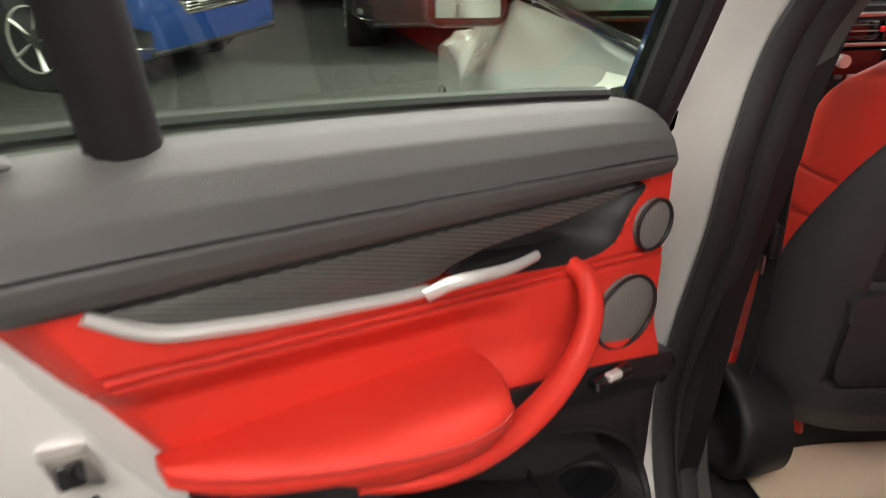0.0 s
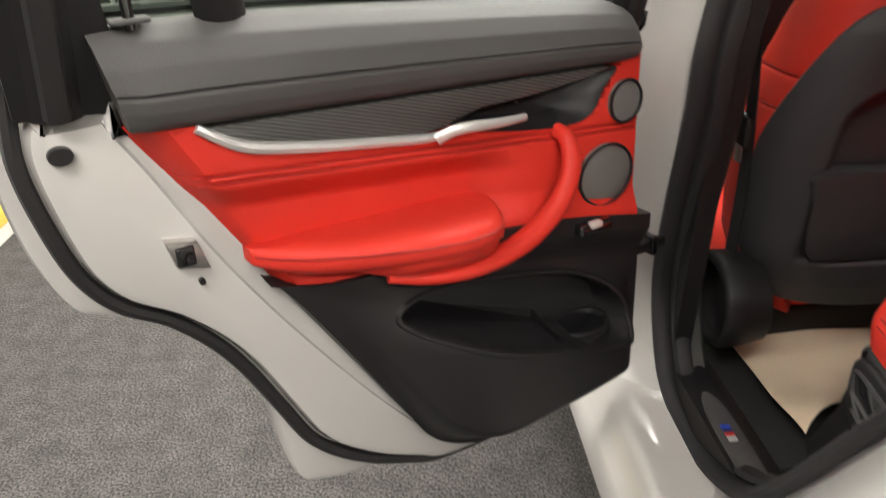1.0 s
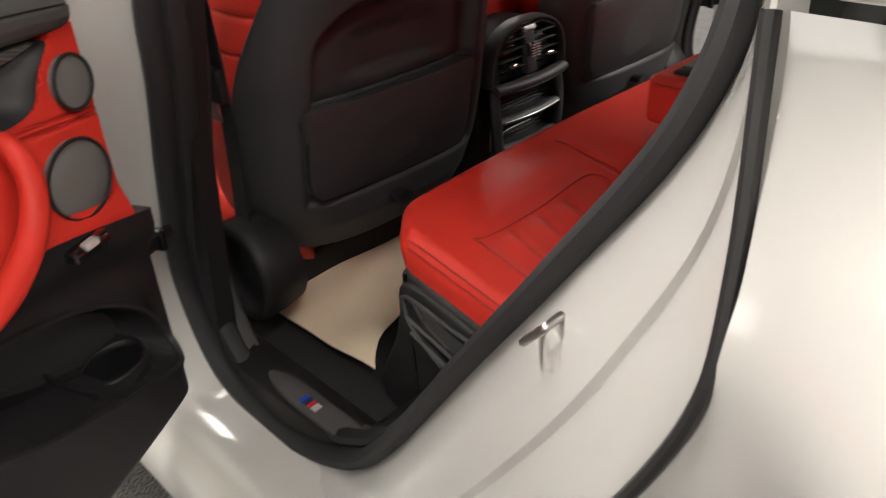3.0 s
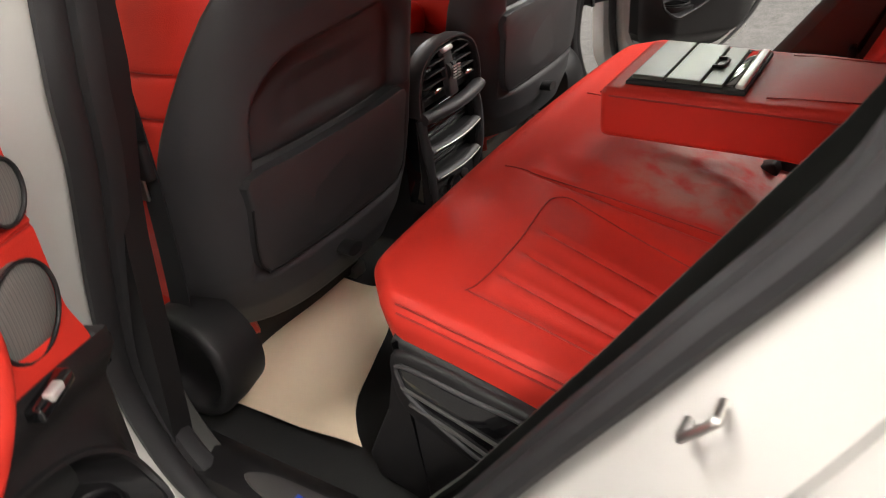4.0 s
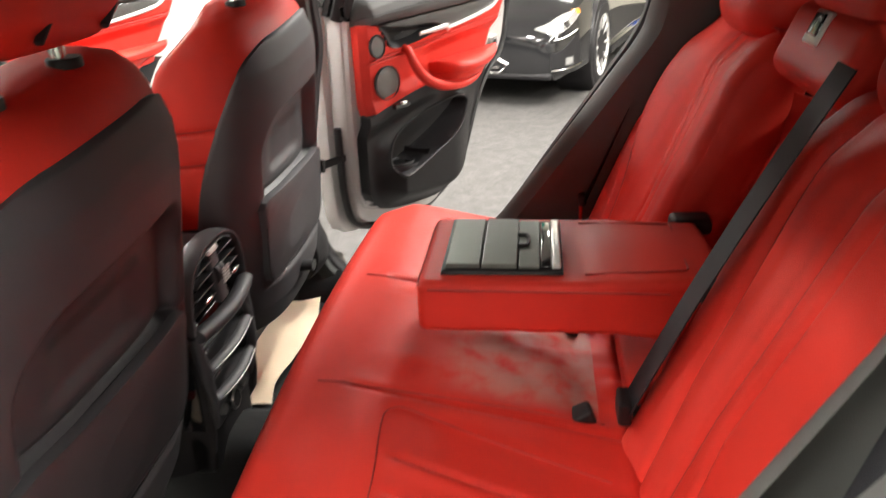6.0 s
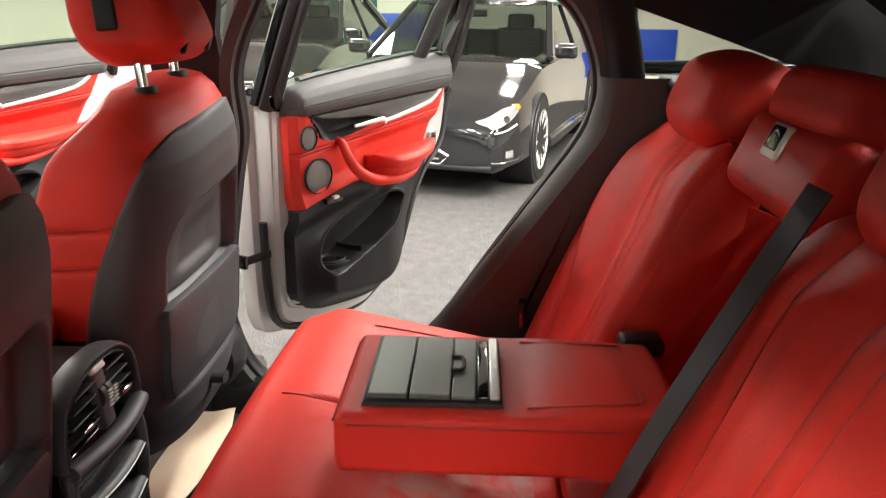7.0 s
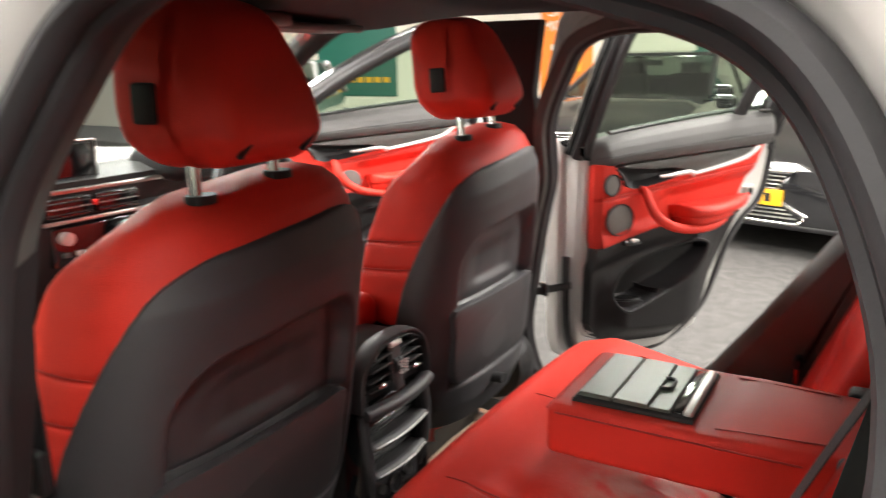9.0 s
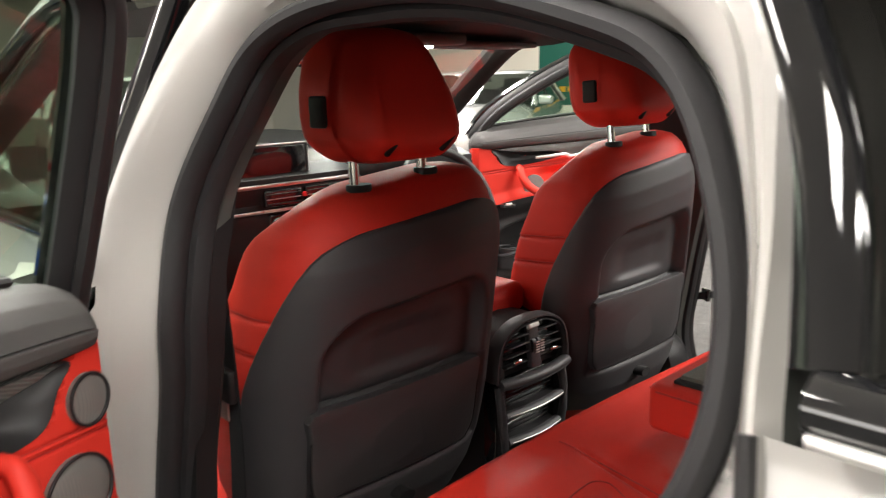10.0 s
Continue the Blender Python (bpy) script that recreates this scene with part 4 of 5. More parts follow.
def front_seat():
    t = thing("leather_car_seat", (SX, .15, .40), "red leather front seat with a dark plastic back shell", "car seat", "front seats")

    def hull(a, z, off=0.0):
        """A point of the backrest's outside: a is 0 at the middle of the rear, 1 at the side, 2 at the middle of the front."""
        sn, cs = math.sin(a * math.pi / 2), math.cos(a * math.pi / 2)
        r = (abs(sn) ** 3 + abs(cs) ** 3) ** (-1 / 3)
        rear = lerp_table(SEAT_REAR, z)
        mid = rear + .15 * smoothstep(1.24, 1.12, z) + .02
        front = .115 - .055 * max(0, z - .55) / .6 - .05 * smoothstep(1.10, 1.22, z)
        x = SX + (lerp_table(SEAT_W, z) + off) * sn * r
        y = mid - (mid - rear + off) * cs * r if cs > 0 else mid - (front - mid) * cs * r
        if cs < 0:
            y += .045 * smoothstep(.4, .85, abs(sn)) * (1 - smoothstep(.95, 1.0, abs(sn))) * smoothstep(1.2, 1.0, z)
        return x, y, z

    def shell(u, v):
        z = .545 + .607 * v
        k = 2 * u - 1
        a = k * lerp_table(SHELL_EDGE, z)
        rim = max(abs(k), 1 - 12 * min(v, 1 - v))
        x, y, z = hull(a, z, .007 - .012 * smoothstep(.975, 1.0, rim))
        ax = abs(x - SX)
        # shallow seat for the pocket, and a deeper scoop with soft sides above it
        y += .010 * (1 - smoothstep(.200, .214, ax)) * smoothstep(.648, .664, z) * (1 - smoothstep(.835, .85, z))
        corner = math.hypot(max(0, ax - .11), max(0, z - .925))
        scoop = (1 - smoothstep(.065, .092, corner)) * smoothstep(.832, .842, z)
        y += .038 * scoop
        y += .012 * (1 - smoothstep(.06, .14, ax)) * smoothstep(.86, .885, z) * (1 - smoothstep(.93, .97, z))
        return raked(x, y, z)

    def leather(a, z):
        g = .0035 * (math.exp(-((z - 1.015) / .005) ** 2) + math.exp(-((z - .945) / .005) ** 2))
        under = smoothstep(.55, .40, min(a, 4 - a)) * smoothstep(1.08, 1.03, z) if a < 1 or a > 3 else 0.0
        x, y, z = hull(a, z, -g)
        return raked(x, y + .065 * under, z)

    heights = sorted(set([round(.50 + .01 * k, 4) for k in range(70)] + [1.195, 1.200, 1.204, 1.208, 1.211, 1.214] + [round(c + .0035 * k, 4) for c in (.945, 1.015) for k in (-2, -1, 0, 1, 2)]))
    part("backrest", loft([[leather(4 * k / 120, z) for k in range(120)] for z in heights]), RED, t, "red leather backrest with side bolsters", angle=70)
    for sg in (-1, 1):
        part("backrest_seam", tube([np.array(raked(*hull(sg * (1.42 - .10 * smoothstep(1.05, 1.19, z)), z, .0005))) for z in np.linspace(.60, 1.185, 40)], .0016, n=5), REDSEAM, t)
        for z in (1.0195, .9495):
            part("backrest_seam", tube([np.array(raked(*hull(sg * a, z, .0003))) for a in np.linspace(.72, 1.42, 16)], .0013, n=5), REDSEAM, t)

    part("back_shell", sheet(shell, 120, 130), SHELL, t, "dark grey-brown plastic back shell", angle=60)
    po = [(-.212, .840), (-.1, .842), (.1, .842), (.180, .840), (.182, .79), (.180, .71), (.165, .675), (.125, .662), (-.155, .662), (-.197, .675), (-.212, .71), (-.214, .79)]
    def follow(bm):
        for v in bm.verts:
            v.co.y += lerp_table(SEAT_REAR, v.co.z) + .0160 + .014 * ((v.co.x - SX) / .28) ** 2
        return bm
    part("back_pocket", follow(slab([(SX + a, b) for a, b in po], .0, -.018, .006, "xzy", 3)), SHELL, t, "flat leather map pocket")
    part("pocket_edge", follow(tube([(SX + a, -.016, b) for a, b in crom(po[4:] + po[:0], 4)], .0022, n=5)), BLACK, t)
    part("shell_screw", disc((SX - .02, -.07, .62), .02, .012, -.03, "y", 16), BLACK, t)

    def seatc(w):
        x, y, z = w
        return x, y, z + .05 * (y - .2) + (.02 * smoothstep(.6, .95, abs(x - SX) / .27) if z > .5 else 0)
    part("cushion", soft_box((SX, .335, .515), (.54, .46, .17), .05, 16, 20, 8, seatc), RED, t, "red leather seat cushion")
    part("seat_base", rbox((SX, .30, .425), (.44, .40, .09), .02), BLACK, t)
    hinge_cover(SX - .335, .018, .548, -1, t)
    for x in (-.2, .2):
        part("seat_rail", rbox((SX + x, .34, .392), (.04, .50, .03), .006), STEEL, t)

    # headrest
    def head(w):
        x, y, z = w
        f = (z - 1.245) / .205
        k = (x - SX) / .13
        top = smoothstep(.50, 1.05, f)
        x2 = SX + k * (.135 - .034 * top - .018 * smoothstep(.25, -.05, f))
        rear = y < -.05
        y2 = y + (.062 * smoothstep(.15, 1.1, f) if rear else .018 * smoothstep(.5, 1.0, f)) + (.012 * smoothstep(.25, -.05, f) if rear else -.02 * smoothstep(.4, 0, f))
        y2 += .008 * abs(k) ** 3 * (1 if rear else -1)
        x2 = SX + .006 + (x2 - SX) * (1.15 - .34 * (.0425 - y) / .185)
        return x2, y2, z + .014 * (1 - k * k) * top

    hr = part("headrest", soft_box((SX + .006, -.050, 1.348), (.26, .185, .210), .044, 34, 24, 26, head), RED, t, "padded red leather headrest")
    part("release_button", rbox((0, 0, 0), (.014, .034, .052), .005), BLACK, hr, "small black release button", M=Matrix.Translation((SX - .127, -.035, 1.330)) @ Matrix.Rotation(radians(15), 4, "Z"))
    for x in (-.077, .077):
        part("post_slot", rbox((0, 0, 0), (.042, .010, .007), .003), BLACK, hr, M=Matrix.Translation((SX + .010 + .8 * x, -.132, 1.272)) @ Matrix.Rotation(radians(-38), 4, 'Y'))
        part("headrest_post", tube([(SX + x, -.058, 1.17), (SX + x, -.054, 1.30)], .0095, n=14), CHROME, t, "chrome headrest post")
        part("post_collar", disc((SX + x + .008, -.058, 1.203 + .10 * x), .024, .019, .012, "z", 20), BLACK, t)
    return t


seat = front_seat()
seat_right = copy_thing(seat, Matrix.Translation((.402, .125, .40)) @ Matrix.Rotation(radians(-4), 4, "X"))

for c in [c for c in seat_right.children if c.name.startswith("side_cover")]:
    bpy.data.objects.remove(c)
hinge_cover(.402 + .30, .03, .548, 1, seat_right)

# seat belt hanging at the centre pillar
fb = thing("front_seat_belt", (-.76, -.06, .45), "black webbing front seat belt with its buckle tongue", "seat belt")
part("webbing", sheet(lambda u, v: (-.700 - .03 * v + .012 * math.sin(5 * v), .045 - .10 * v + .05 * (u - .5) * (1 - .5 * v), .50 + .92 * v), 3, 20, (.0025, 0, 0)), BELT, fb)
part("tongue", rbox((-.712, .003, .900), (.016, .05, .058), .006), BLACK, fb, "black belt tongue")
part("tongue_plate", rbox((-.714, .010, .858), (.005, .026, .040), .002), STEEL, fb, "bright steel tongue plate")
part("anchor", rbox((-.752, -.06, 1.30), (.02, .06, .09), .01), BLACK, fb)

# ---- rear bench ----
def pale_leather():
    """Red leather, paler in the middle of the bench, fading out towards the front and the sides."""
    m = mat("pale_red_leather", (.50, .14, .11), .55, 0, .22, 9, .3, 120, spec=.3)
    n, l = m.node_tree.nodes, m.node_tree.links
    tc, sep, nz, mx = (n.new(k) for k in ("ShaderNodeTexCoord", "ShaderNodeSeparateXYZ", "ShaderNodeTexNoise", "ShaderNodeMix"))
    nz.inputs["Scale"].default_value, nz.inputs["Detail"].default_value = 22.0, 5.0
    l.new(tc.outputs["Object"], sep.inputs[0])
    l.new(tc.outputs["Object"], nz.inputs["Vector"])
    ab = n.new("ShaderNodeMath")
    ab.operation = "ABSOLUTE"
    l.new(sep.outputs["X"], ab.inputs[0])
    factor = None
    for src, lo, hi in ((sep.outputs["Y"], -.41, -.54), (ab.outputs[0], .182, .12), (nz.outputs["Fac"], .2, .62)):
        r = n.new("ShaderNodeMapRange")
        r.interpolation_type = "SMOOTHSTEP"
        r.inputs[1].default_value, r.inputs[2].default_value = min(lo, hi), max(lo, hi)
        r.inputs[3].default_value, r.inputs[4].default_value = (0, 1) if lo < hi else (1, 0)
        l.new(src, r.inputs[0])
        if factor is None:
            factor = r.outputs[0]
        else:
            k = n.new("ShaderNodeMath")
            k.operation = "MULTIPLY"
            l.new(factor, k.inputs[0])
            l.new(r.outputs[0], k.inputs[1])
            factor = k.outputs[0]
    mx.data_type = "RGBA"
    mx.inputs[6].default_value, mx.inputs[7].default_value = (.61, .034, .022, 1), (.50, .24, .20, 1)
    l.new(factor, mx.inputs[0])
    l.new(mx.outputs[2], n["Principled BSDF"].inputs["Base Color"])
    return m


PALE_PATCH = pale_leather()
bench = thing("rear_bench_seat", (0, -.55, .40), "red leather rear bench with stitched flutes and fold-down armrest", "car seat")


def ctop(x, y):
    z = .694 + .20 * (y + .385) - .012 * smoothstep(-.34, -.25, y)
    ax = abs(x)
    if ax > .19:
        ins = smoothstep(-.375, -.40, y) * smoothstep(.20, .235, ax - .24 * max(0, -.40 - y)) * (1 - smoothstep(.518, .545, ax))
        z -= .007 * ins
        for g, k in ((.325, .20), (.395, .19), (.465, .13)):
            q = ax - g - k * (-.40 - y)
            z -= .009 * math.exp(-(q / .0060) ** 2) * smoothstep(-.40, -.43, y)
            z += .008 * math.exp(-((q - .020) / .016) ** 2) * smoothstep(-.40, -.44, y)
    z += .014 * smoothstep(.17, .10, ax) * smoothstep(-.30, -.40, y) * (1 - smoothstep(-.60, -.70, y))
    z -= .007 * math.exp(-((ax - .19) / .007) ** 2) * smoothstep(-.30, -.34, y)
    if ax < .17:
        z += .005 * math.sin(46 * y + 24 * x + 3 * math.sin(30 * x)) * math.sin(9 * y + 31 * x) * smoothstep(-.45, -.6, y)
    return z


def cushion_map(w):
    x, y, z = w
    f = smoothstep(.55, .70, z)
    side = math.copysign(1, x)
    x2 = x - side * .068 * smoothstep(.45, .69, abs(x)) - side * .03 * smoothstep(.625, .575, z) * smoothstep(.5, .69, abs(x))
    bow = .03 * math.cos(math.pi * x / 1.40) ** .8 if abs(x) < .70 else 0.0
    y2 = y + (bow if y > -.4 else 0) - .055 * smoothstep(.52, .70, abs(x)) ** 2 * smoothstep(-.55, -.30, y) - .03 * (1 - f) * smoothstep(-.4, -.27, y)
    z2 = z + (ctop(x2, y2) - .70) * smoothstep(.50, .62, z)
    return x2, y2, z2


part("bench_cushion", soft_box((0, -.505, .60), (1.38, .53, .20), .036, 230, 66, 10, cushion_map), RED, bench, "red leather bench cushion")


def on_top(x, y, lift=.0012):
    return np.array((x, y, ctop(x, y) + lift))


for sg in (-1, 1):
    part("cushion_seam", tube([on_top(sg * p[0], p[1], .0006) for p in crom([(.54, -.392), (.48, -.397), (.38, -.396), (.28, -.388), (.237, -.390), (.222, -.408), (.232, -.45), (.262, -.56), (.297, -.715)], 6)], .0012, n=5), REDSEAM, bench)
    part("cushion_seam", tube([on_top(sg * (.19 - .02 * f), -.275 - .44 * f) for f in np.linspace(0, 1, 24)], .0014, n=5), REDSEAM, bench)
    part("cushion_seam", tube([on_top(sg * (.538 + .02 * f), -.395 - .30 * f) for f in np.linspace(0, 1, 16)], .0014, n=5), REDSEAM, bench)
    for g, k in ((.325, .20), (.395, .19), (.465, .13)):
        part("cushion_seam", tube([on_top(sg * (g + k * (-.40 - y)), y, .0002) for y in np.linspace(-.415, -.715, 24)], .0010, n=5), REDSEAM, bench)
    for px, pz in ((.680, .691), (.6865, .681)):
        part("cushion_piping", tube([np.array(cushion_map((sg * px, y, pz))) + (sg * .0006, 0, .0006) for y in np.linspace(-.275, -.74, 30)], .0016, n=6), REDSEAM, bench)


part("centre_patch", sheet(lambda u, v: on_top(-.184 + .368 * u, -.408 - .30 * v, .0022), 30, 34), PALE_PATCH, bench, "paler creased leather in the middle")

# backrest: leaning frame (x across, n out of the cushion, h up along it)
REC = math.atan(.41)
BM = Matrix.Translation((0, -.745, .60)) @ Matrix.Rotation(REC, 4, "X")


def flute_a(h):
    return -.08 + .35 * (h - .2) + 1.3 * max(0, .2 - h)


def flute_b(h):
    return -.25 + .25 * (h - .2) + .6 * max(0, .2 - h)


def inner_seam(h):
    return -.60 - .12 * h + .5 * max(0, .2 - h)


def wing_seam(h):
    return .60 + .33 * (max(0, h - .06) / .30) ** 2


def backrest(sg):
    def f(w):
        x, n, h = w
        k = (x - .425) / .295
        wid = lerp_table([(0, 1.02), (.12, 1.07), (.25, 1.07), (.36, 1.0), (.45, .93), (.52, .88), (.62, .80)], h)
        inner = lerp_table([(0, .165), (.30, .168), (.45, .162), (.62, .188)], h)
        x2 = .406 + k * (.262 * wid if k > 0 else .406 - inner)
        if n > -.03:
            n += .026 * smoothstep(.50, .85, k) * (1 - smoothstep(.42, .6, h)) + .016 * smoothstep(-.55, -.80, k) - .008 * smoothstep(.6, .3, abs(k))
            for line, depth in ((flute_a, .010), (flute_b, .008), (inner_seam, .010)):
                n -= depth * math.exp(-((k - line(h)) / .028) ** 2)
            n += .007 * math.exp(-((k - .5 * (flute_b(h) + inner_seam(h))) / .12) ** 2)
            if h < .40:
                n -= .009 * math.exp(-((k - wing_seam(h)) / .03) ** 2)
            n -= .030 * smoothstep(.50, .62, h)
        return sg * x2, n, h
    part("backrest", soft_box((.425, -.06, .30), (.59, .12, .64), .045, 90, 6, 50, f), RED, bench, "red leather rear backrest with pressed flutes", M=BM)
    for line, top in ((flute_a, .56), (flute_b, .56), (inner_seam, .55), (wing_seam, .37)):
        part("backrest_seam", tube([np.array(f((.425 + .295 * line(h), .0, h))) + (0, .0008, 0) for h in np.linspace(.03, top, 30)], .0015, n=5), REDSEAM, bench, M=BM)

    def hd(w):
        x, n, h = w
        k = (x - .39) / .14
        return sg * x, n + .02 * (1 - k * k) * (1 if n > -.05 else 0) - .03 * smoothstep(.70, .77, h), h - .012 * k * k - (.022 * (1 - k * k) * smoothstep(.68, .60, h))
    part("headrest", soft_box((.39, -.052, .685), (.275, .125, .155), .048, 24, 12, 16, hd), RED, bench, "red leather rear headrest", M=BM)


for sg in (-1, 1):
    backrest(sg)
part("centre_back", soft_box((.012, -.185, .22), (.36, .06, .74), .02, 8, 4, 12), RED, bench, "recessed red leather centre back", M=BM)
part("side_panel", slab([(-.17, -.12), (-.06, -.12), (-.06, .54), (-.17, .54)], .190, .178, .003, "yzx", 1, False), RED, bench, M=BM)
part("side_panel", slab([(-.20, -.10), (-.012, .02), (-.012, .50), (-.20, .54)], -.166, -.156, .003, "yzx", 1, False), BLACK, bench, "black side of the backrest towards the recess", M=BM)
part("seat_well", rbox((.012, -.86, .65), (.27, .22, .04), .01), RED, bench)
part("centre_upper_back", soft_box((.012, -.068, .622), (.31, .10, .125), .03, 16, 8, 10), RED, bench, M=BM)
part("belt_outlet", rbox((.025, -.018, .645), (.058, .01, .05), .004), SILVER, bench, "silver framed belt outlet", M=BM)
part("belt_outlet_slot", rbox((.025, -.013, .649), (.04, .006, .034), .003), GLOSSBLK, bench, M=BM)
part("centre_headrest", soft_box((.012, -.078, .712), (.285, .11, .095), .036, 22, 10, 10, lambda w: (w[0], w[1] + .012 * (1 - ((w[0] - .012) / .14) ** 2), w[2])), RED, bench, "low red centre headrest", M=BM)

# armrest folded down
AX = -.006


def armf(w):
    x, y, z = w
    k = smoothstep(-.70, -.86, y)
    x2 = AX + (x - AX) * (1 - .10 * k)
    z2 = z + (.012 * math.sin(math.pi * (x - AX) / .27 + math.pi / 2) if z > .82 else 0) * smoothstep(-.67, -.72, y)
    z2 += (-.018 * k if z < .80 else 0)
    return x2, y, z2


arm = part("armrest", soft_box((AX, -.655, .811), (.272, .455, .086), .014, 28, 40, 8, armf), RED, bench, "red leather fold-down armrest with a lidded cup holder")
part("arm_seam", tube([(AX - .137, y, .842) for y in np.linspace(-.445, -.80, 14)], .0016, n=5), REDSEAM, arm)
part("arm_seam", tube([(AX + x, -.4265, .842) for x in np.linspace(-.125, .125, 8)], .0016, n=5), REDSEAM, arm)
for sx in (-.105, .105):
    part("arm_seam", tube([(AX + sx * (1 - .12 * f), -.68 - .15 * f, .8565 + .004 * f) for f in np.linspace(0, 1, 8)], .0014, n=5), REDSEAM, arm)
part("arm_seam", tube([(AX + x, -.832, .862) for x in np.linspace(-.09, .09, 8)], .0014, n=5), REDSEAM, arm)
for sg in (-1, 1):
    part("arm_hinge_cover", rbox((AX + sg * .135, -.875, .845), (.05, .07, .03), .01), BLACK, arm)
tray = part("holder_tray", slab([(AX - .108, -.462), (AX + .108, -.462), (AX + .100, -.648), (AX - .104, -.648)], .85, .861, .004, "xyz", 1, False), BLACK, arm, "dark cup holder tray")
part("lid", rbox((AX - .002, -.495, .863), (.190, .052, .010), .002), LIDGREY, arm, "grey green sliding lid", None, False)
part("lid", rbox((AX - .002, -.551, .863), (.190, .054, .010), .002), LIDGREY, arm, "", None, False)
part("tray_panel", rbox((AX - .002, -.596, .862), (.190, .032, .007), .002), LIDGREY, arm, "", None, False)
part("pull_loop", tube(crom([(AX - .022, -.577, .868), (AX - .020, -.592, .868), (AX, -.595, .868), (AX + .020, -.592, .868), (AX + .022, -.577, .868)], 5), .003, n=6), BLACK, arm)
part("storage_slot", rbox((AX - .002, -.622, .860), (.180, .016, .008), .002), GLOSSBLK, arm)
part("bright_edge", rbox((AX - .002, -.638, .864), (.188, .014, .008), .003), SILVER, arm, "bright silver tray edge")


# buckles and belts of the rear bench
def buckle(x, y, z, turn, red=True):
    t = thing("belt_buckle", (x, y, z), "black seat belt buckle with a red release button", "seat belt buckle", "rear belt buckles")
    Mx = Matrix.Translation((x, y, z)) @ Matrix.Rotation(radians(turn), 4, "Z") @ Matrix.Rotation(radians(-25), 4, "X")
    part("buckle_body", rbox((0, 0, 0), (.038, .065, .026), .006), BLACK, t, M=Mx)
    part("release_button", rbox((0, .026, .010), (.030, .020, .012), .003), RED, t, "red release button", M=Mx)


buckle(-.158, -.668, .628, 8)
buckle(.105, -.655, .634, -5)
buckle(.140, -.690, .636, -5)


def strap(nm, a, b, w, label, sag=.0, side=(1, 0, 0)):
    a, b, s = np.array(a), np.array(b), np.array(side, float)
    t = thing(nm, tuple(b), label, "seat belt", "rear seat belts")
    part("webbing", sheet(lambda u, v: a + (b - a) * v + s * w * (u - .5) + np.array((0, sag * math.sin(math.pi * v), .3 * sag * math.sin(math.pi * v))), 4, 24, (0, -.002, -.001)), BELT, t)
    return t


s1 = strap("rear_seat_belt", (-.235, -.955, 1.185), (-.200, -.742, .69), .056, "black rear seat belt lying over the red backrest", .006)
part("belt_end", rbox((-.200, -.737, .685), (.05, .02, .04), .006), BLACK, s1)
strap("rear_seat_belt", (-.66, -.97, 1.22), (-.705, -.70, .60), .05, "black rear seat belt beside the lining", .0, (.75, .45, 0))
s2 = strap("rear_seat_belt", (.685, -.955, 1.20), (.705, -.735, .68), .06, "black rear seat belt beside the grey lining", .0, (.75, -.45, 0))
part("tongue_cover", rbox((.70, -.725, .685), (.055, .02, .03), .008), BLACK, s2)
part("tongue", rbox((.695, -.722, .655), (.03, .008, .045), .004), RED, s2, "red plastic belt tongue")

# door-side bins beside the bench
for sg in (-1, 1):
    b = thing("side_bin", (sg * .68, -.46, .40), "black plastic side bin with a ribbed opening beside the bench", "storage bin", "side bins")
    rim = [(-0.327, 0.631), (-0.322, 0.581), (-0.344, 0.538), (-0.409, 0.509), (-0.474, 0.487), (-0.523, 0.507), (-0.57, 0.56), (-0.58, 0.588), (-0.55, 0.599), (-0.468, 0.615), (-0.399, 0.628)]
    mouth = [(-0.341, 0.615), (-0.444, 0.601), (-0.52, 0.592), (-0.564, 0.582), (-0.568, 0.568), (-0.551, 0.54), (-0.516, 0.51), (-0.483, 0.5), (-0.42, 0.528), (-0.361, 0.562), (-0.341, 0.587)]

    def lean(bm):
        for v in bm.verts:
            v.co.x -= sg * .12 * (v.co.z - .60)
        return bm
    part("bin_wall", lean(slab([(-.285, .385), (-.305, .52), (-.322, .632), (-.345, .645), (-.585, .590), (-.66, .56), (-.62, .385)], sg * .56, sg * .634, .010, "yzx", 3)), BLACK, b)
    part("bin_face", lean(slab(rim, sg * .620, sg * .642, .007, "yzx", 4)), BLACK, b, "raised rim of the bin")
    # no cavity here: a flat black plate carries the shade of the mouth
    part("bin_mouth_shade", lean(slab(mouth, sg * .630, sg * .6435, .001, "yzx", 4)), GLOSSBLK, b, "flat dark plate for the shade in the bin's mouth")
    part("bin_rim", lean(tube([(sg * .6435, y, z) for y, z in crom(mouth, 4, True)], .0035, .0035, 8, True, up=(1, 0, 0))), SHELL, b)
    for rib in ([(-0.342, 0.581), (-0.439, 0.556), (-0.54, 0.53)], [(-0.355, 0.556), (-0.421, 0.538), (-0.5, 0.51)]):
        part("bin_rib", lean(tube([(sg * .645, y, z) for y, z in crom(rib, 5)], .0028, n=6)), DGREY, b, "grey rib across the bin")

# ---- floor mats ----
def paper(x0, x1, front, rear0, rear1, curl):
    """A sheet from x0 to x1; its rear edge runs aslant from rear0 to rear1, with a lifted, wavy corner at x0."""
    def f(u, v):
        x = x0 + (x1 - x0) * u
        edge = rear0 + (rear1 - rear0) * (u ** .8) + .012 * math.sin(7 * u)
        y = edge + (front - edge) * v
        z = .398 + .004 * math.sin(9 * u + 5 * v) + curl * smoothstep(.35, 0, v) * (1 - .8 * u) + .006 * math.sin(14 * u) * smoothstep(.3, 0, v)
        return x, y, z
    return f


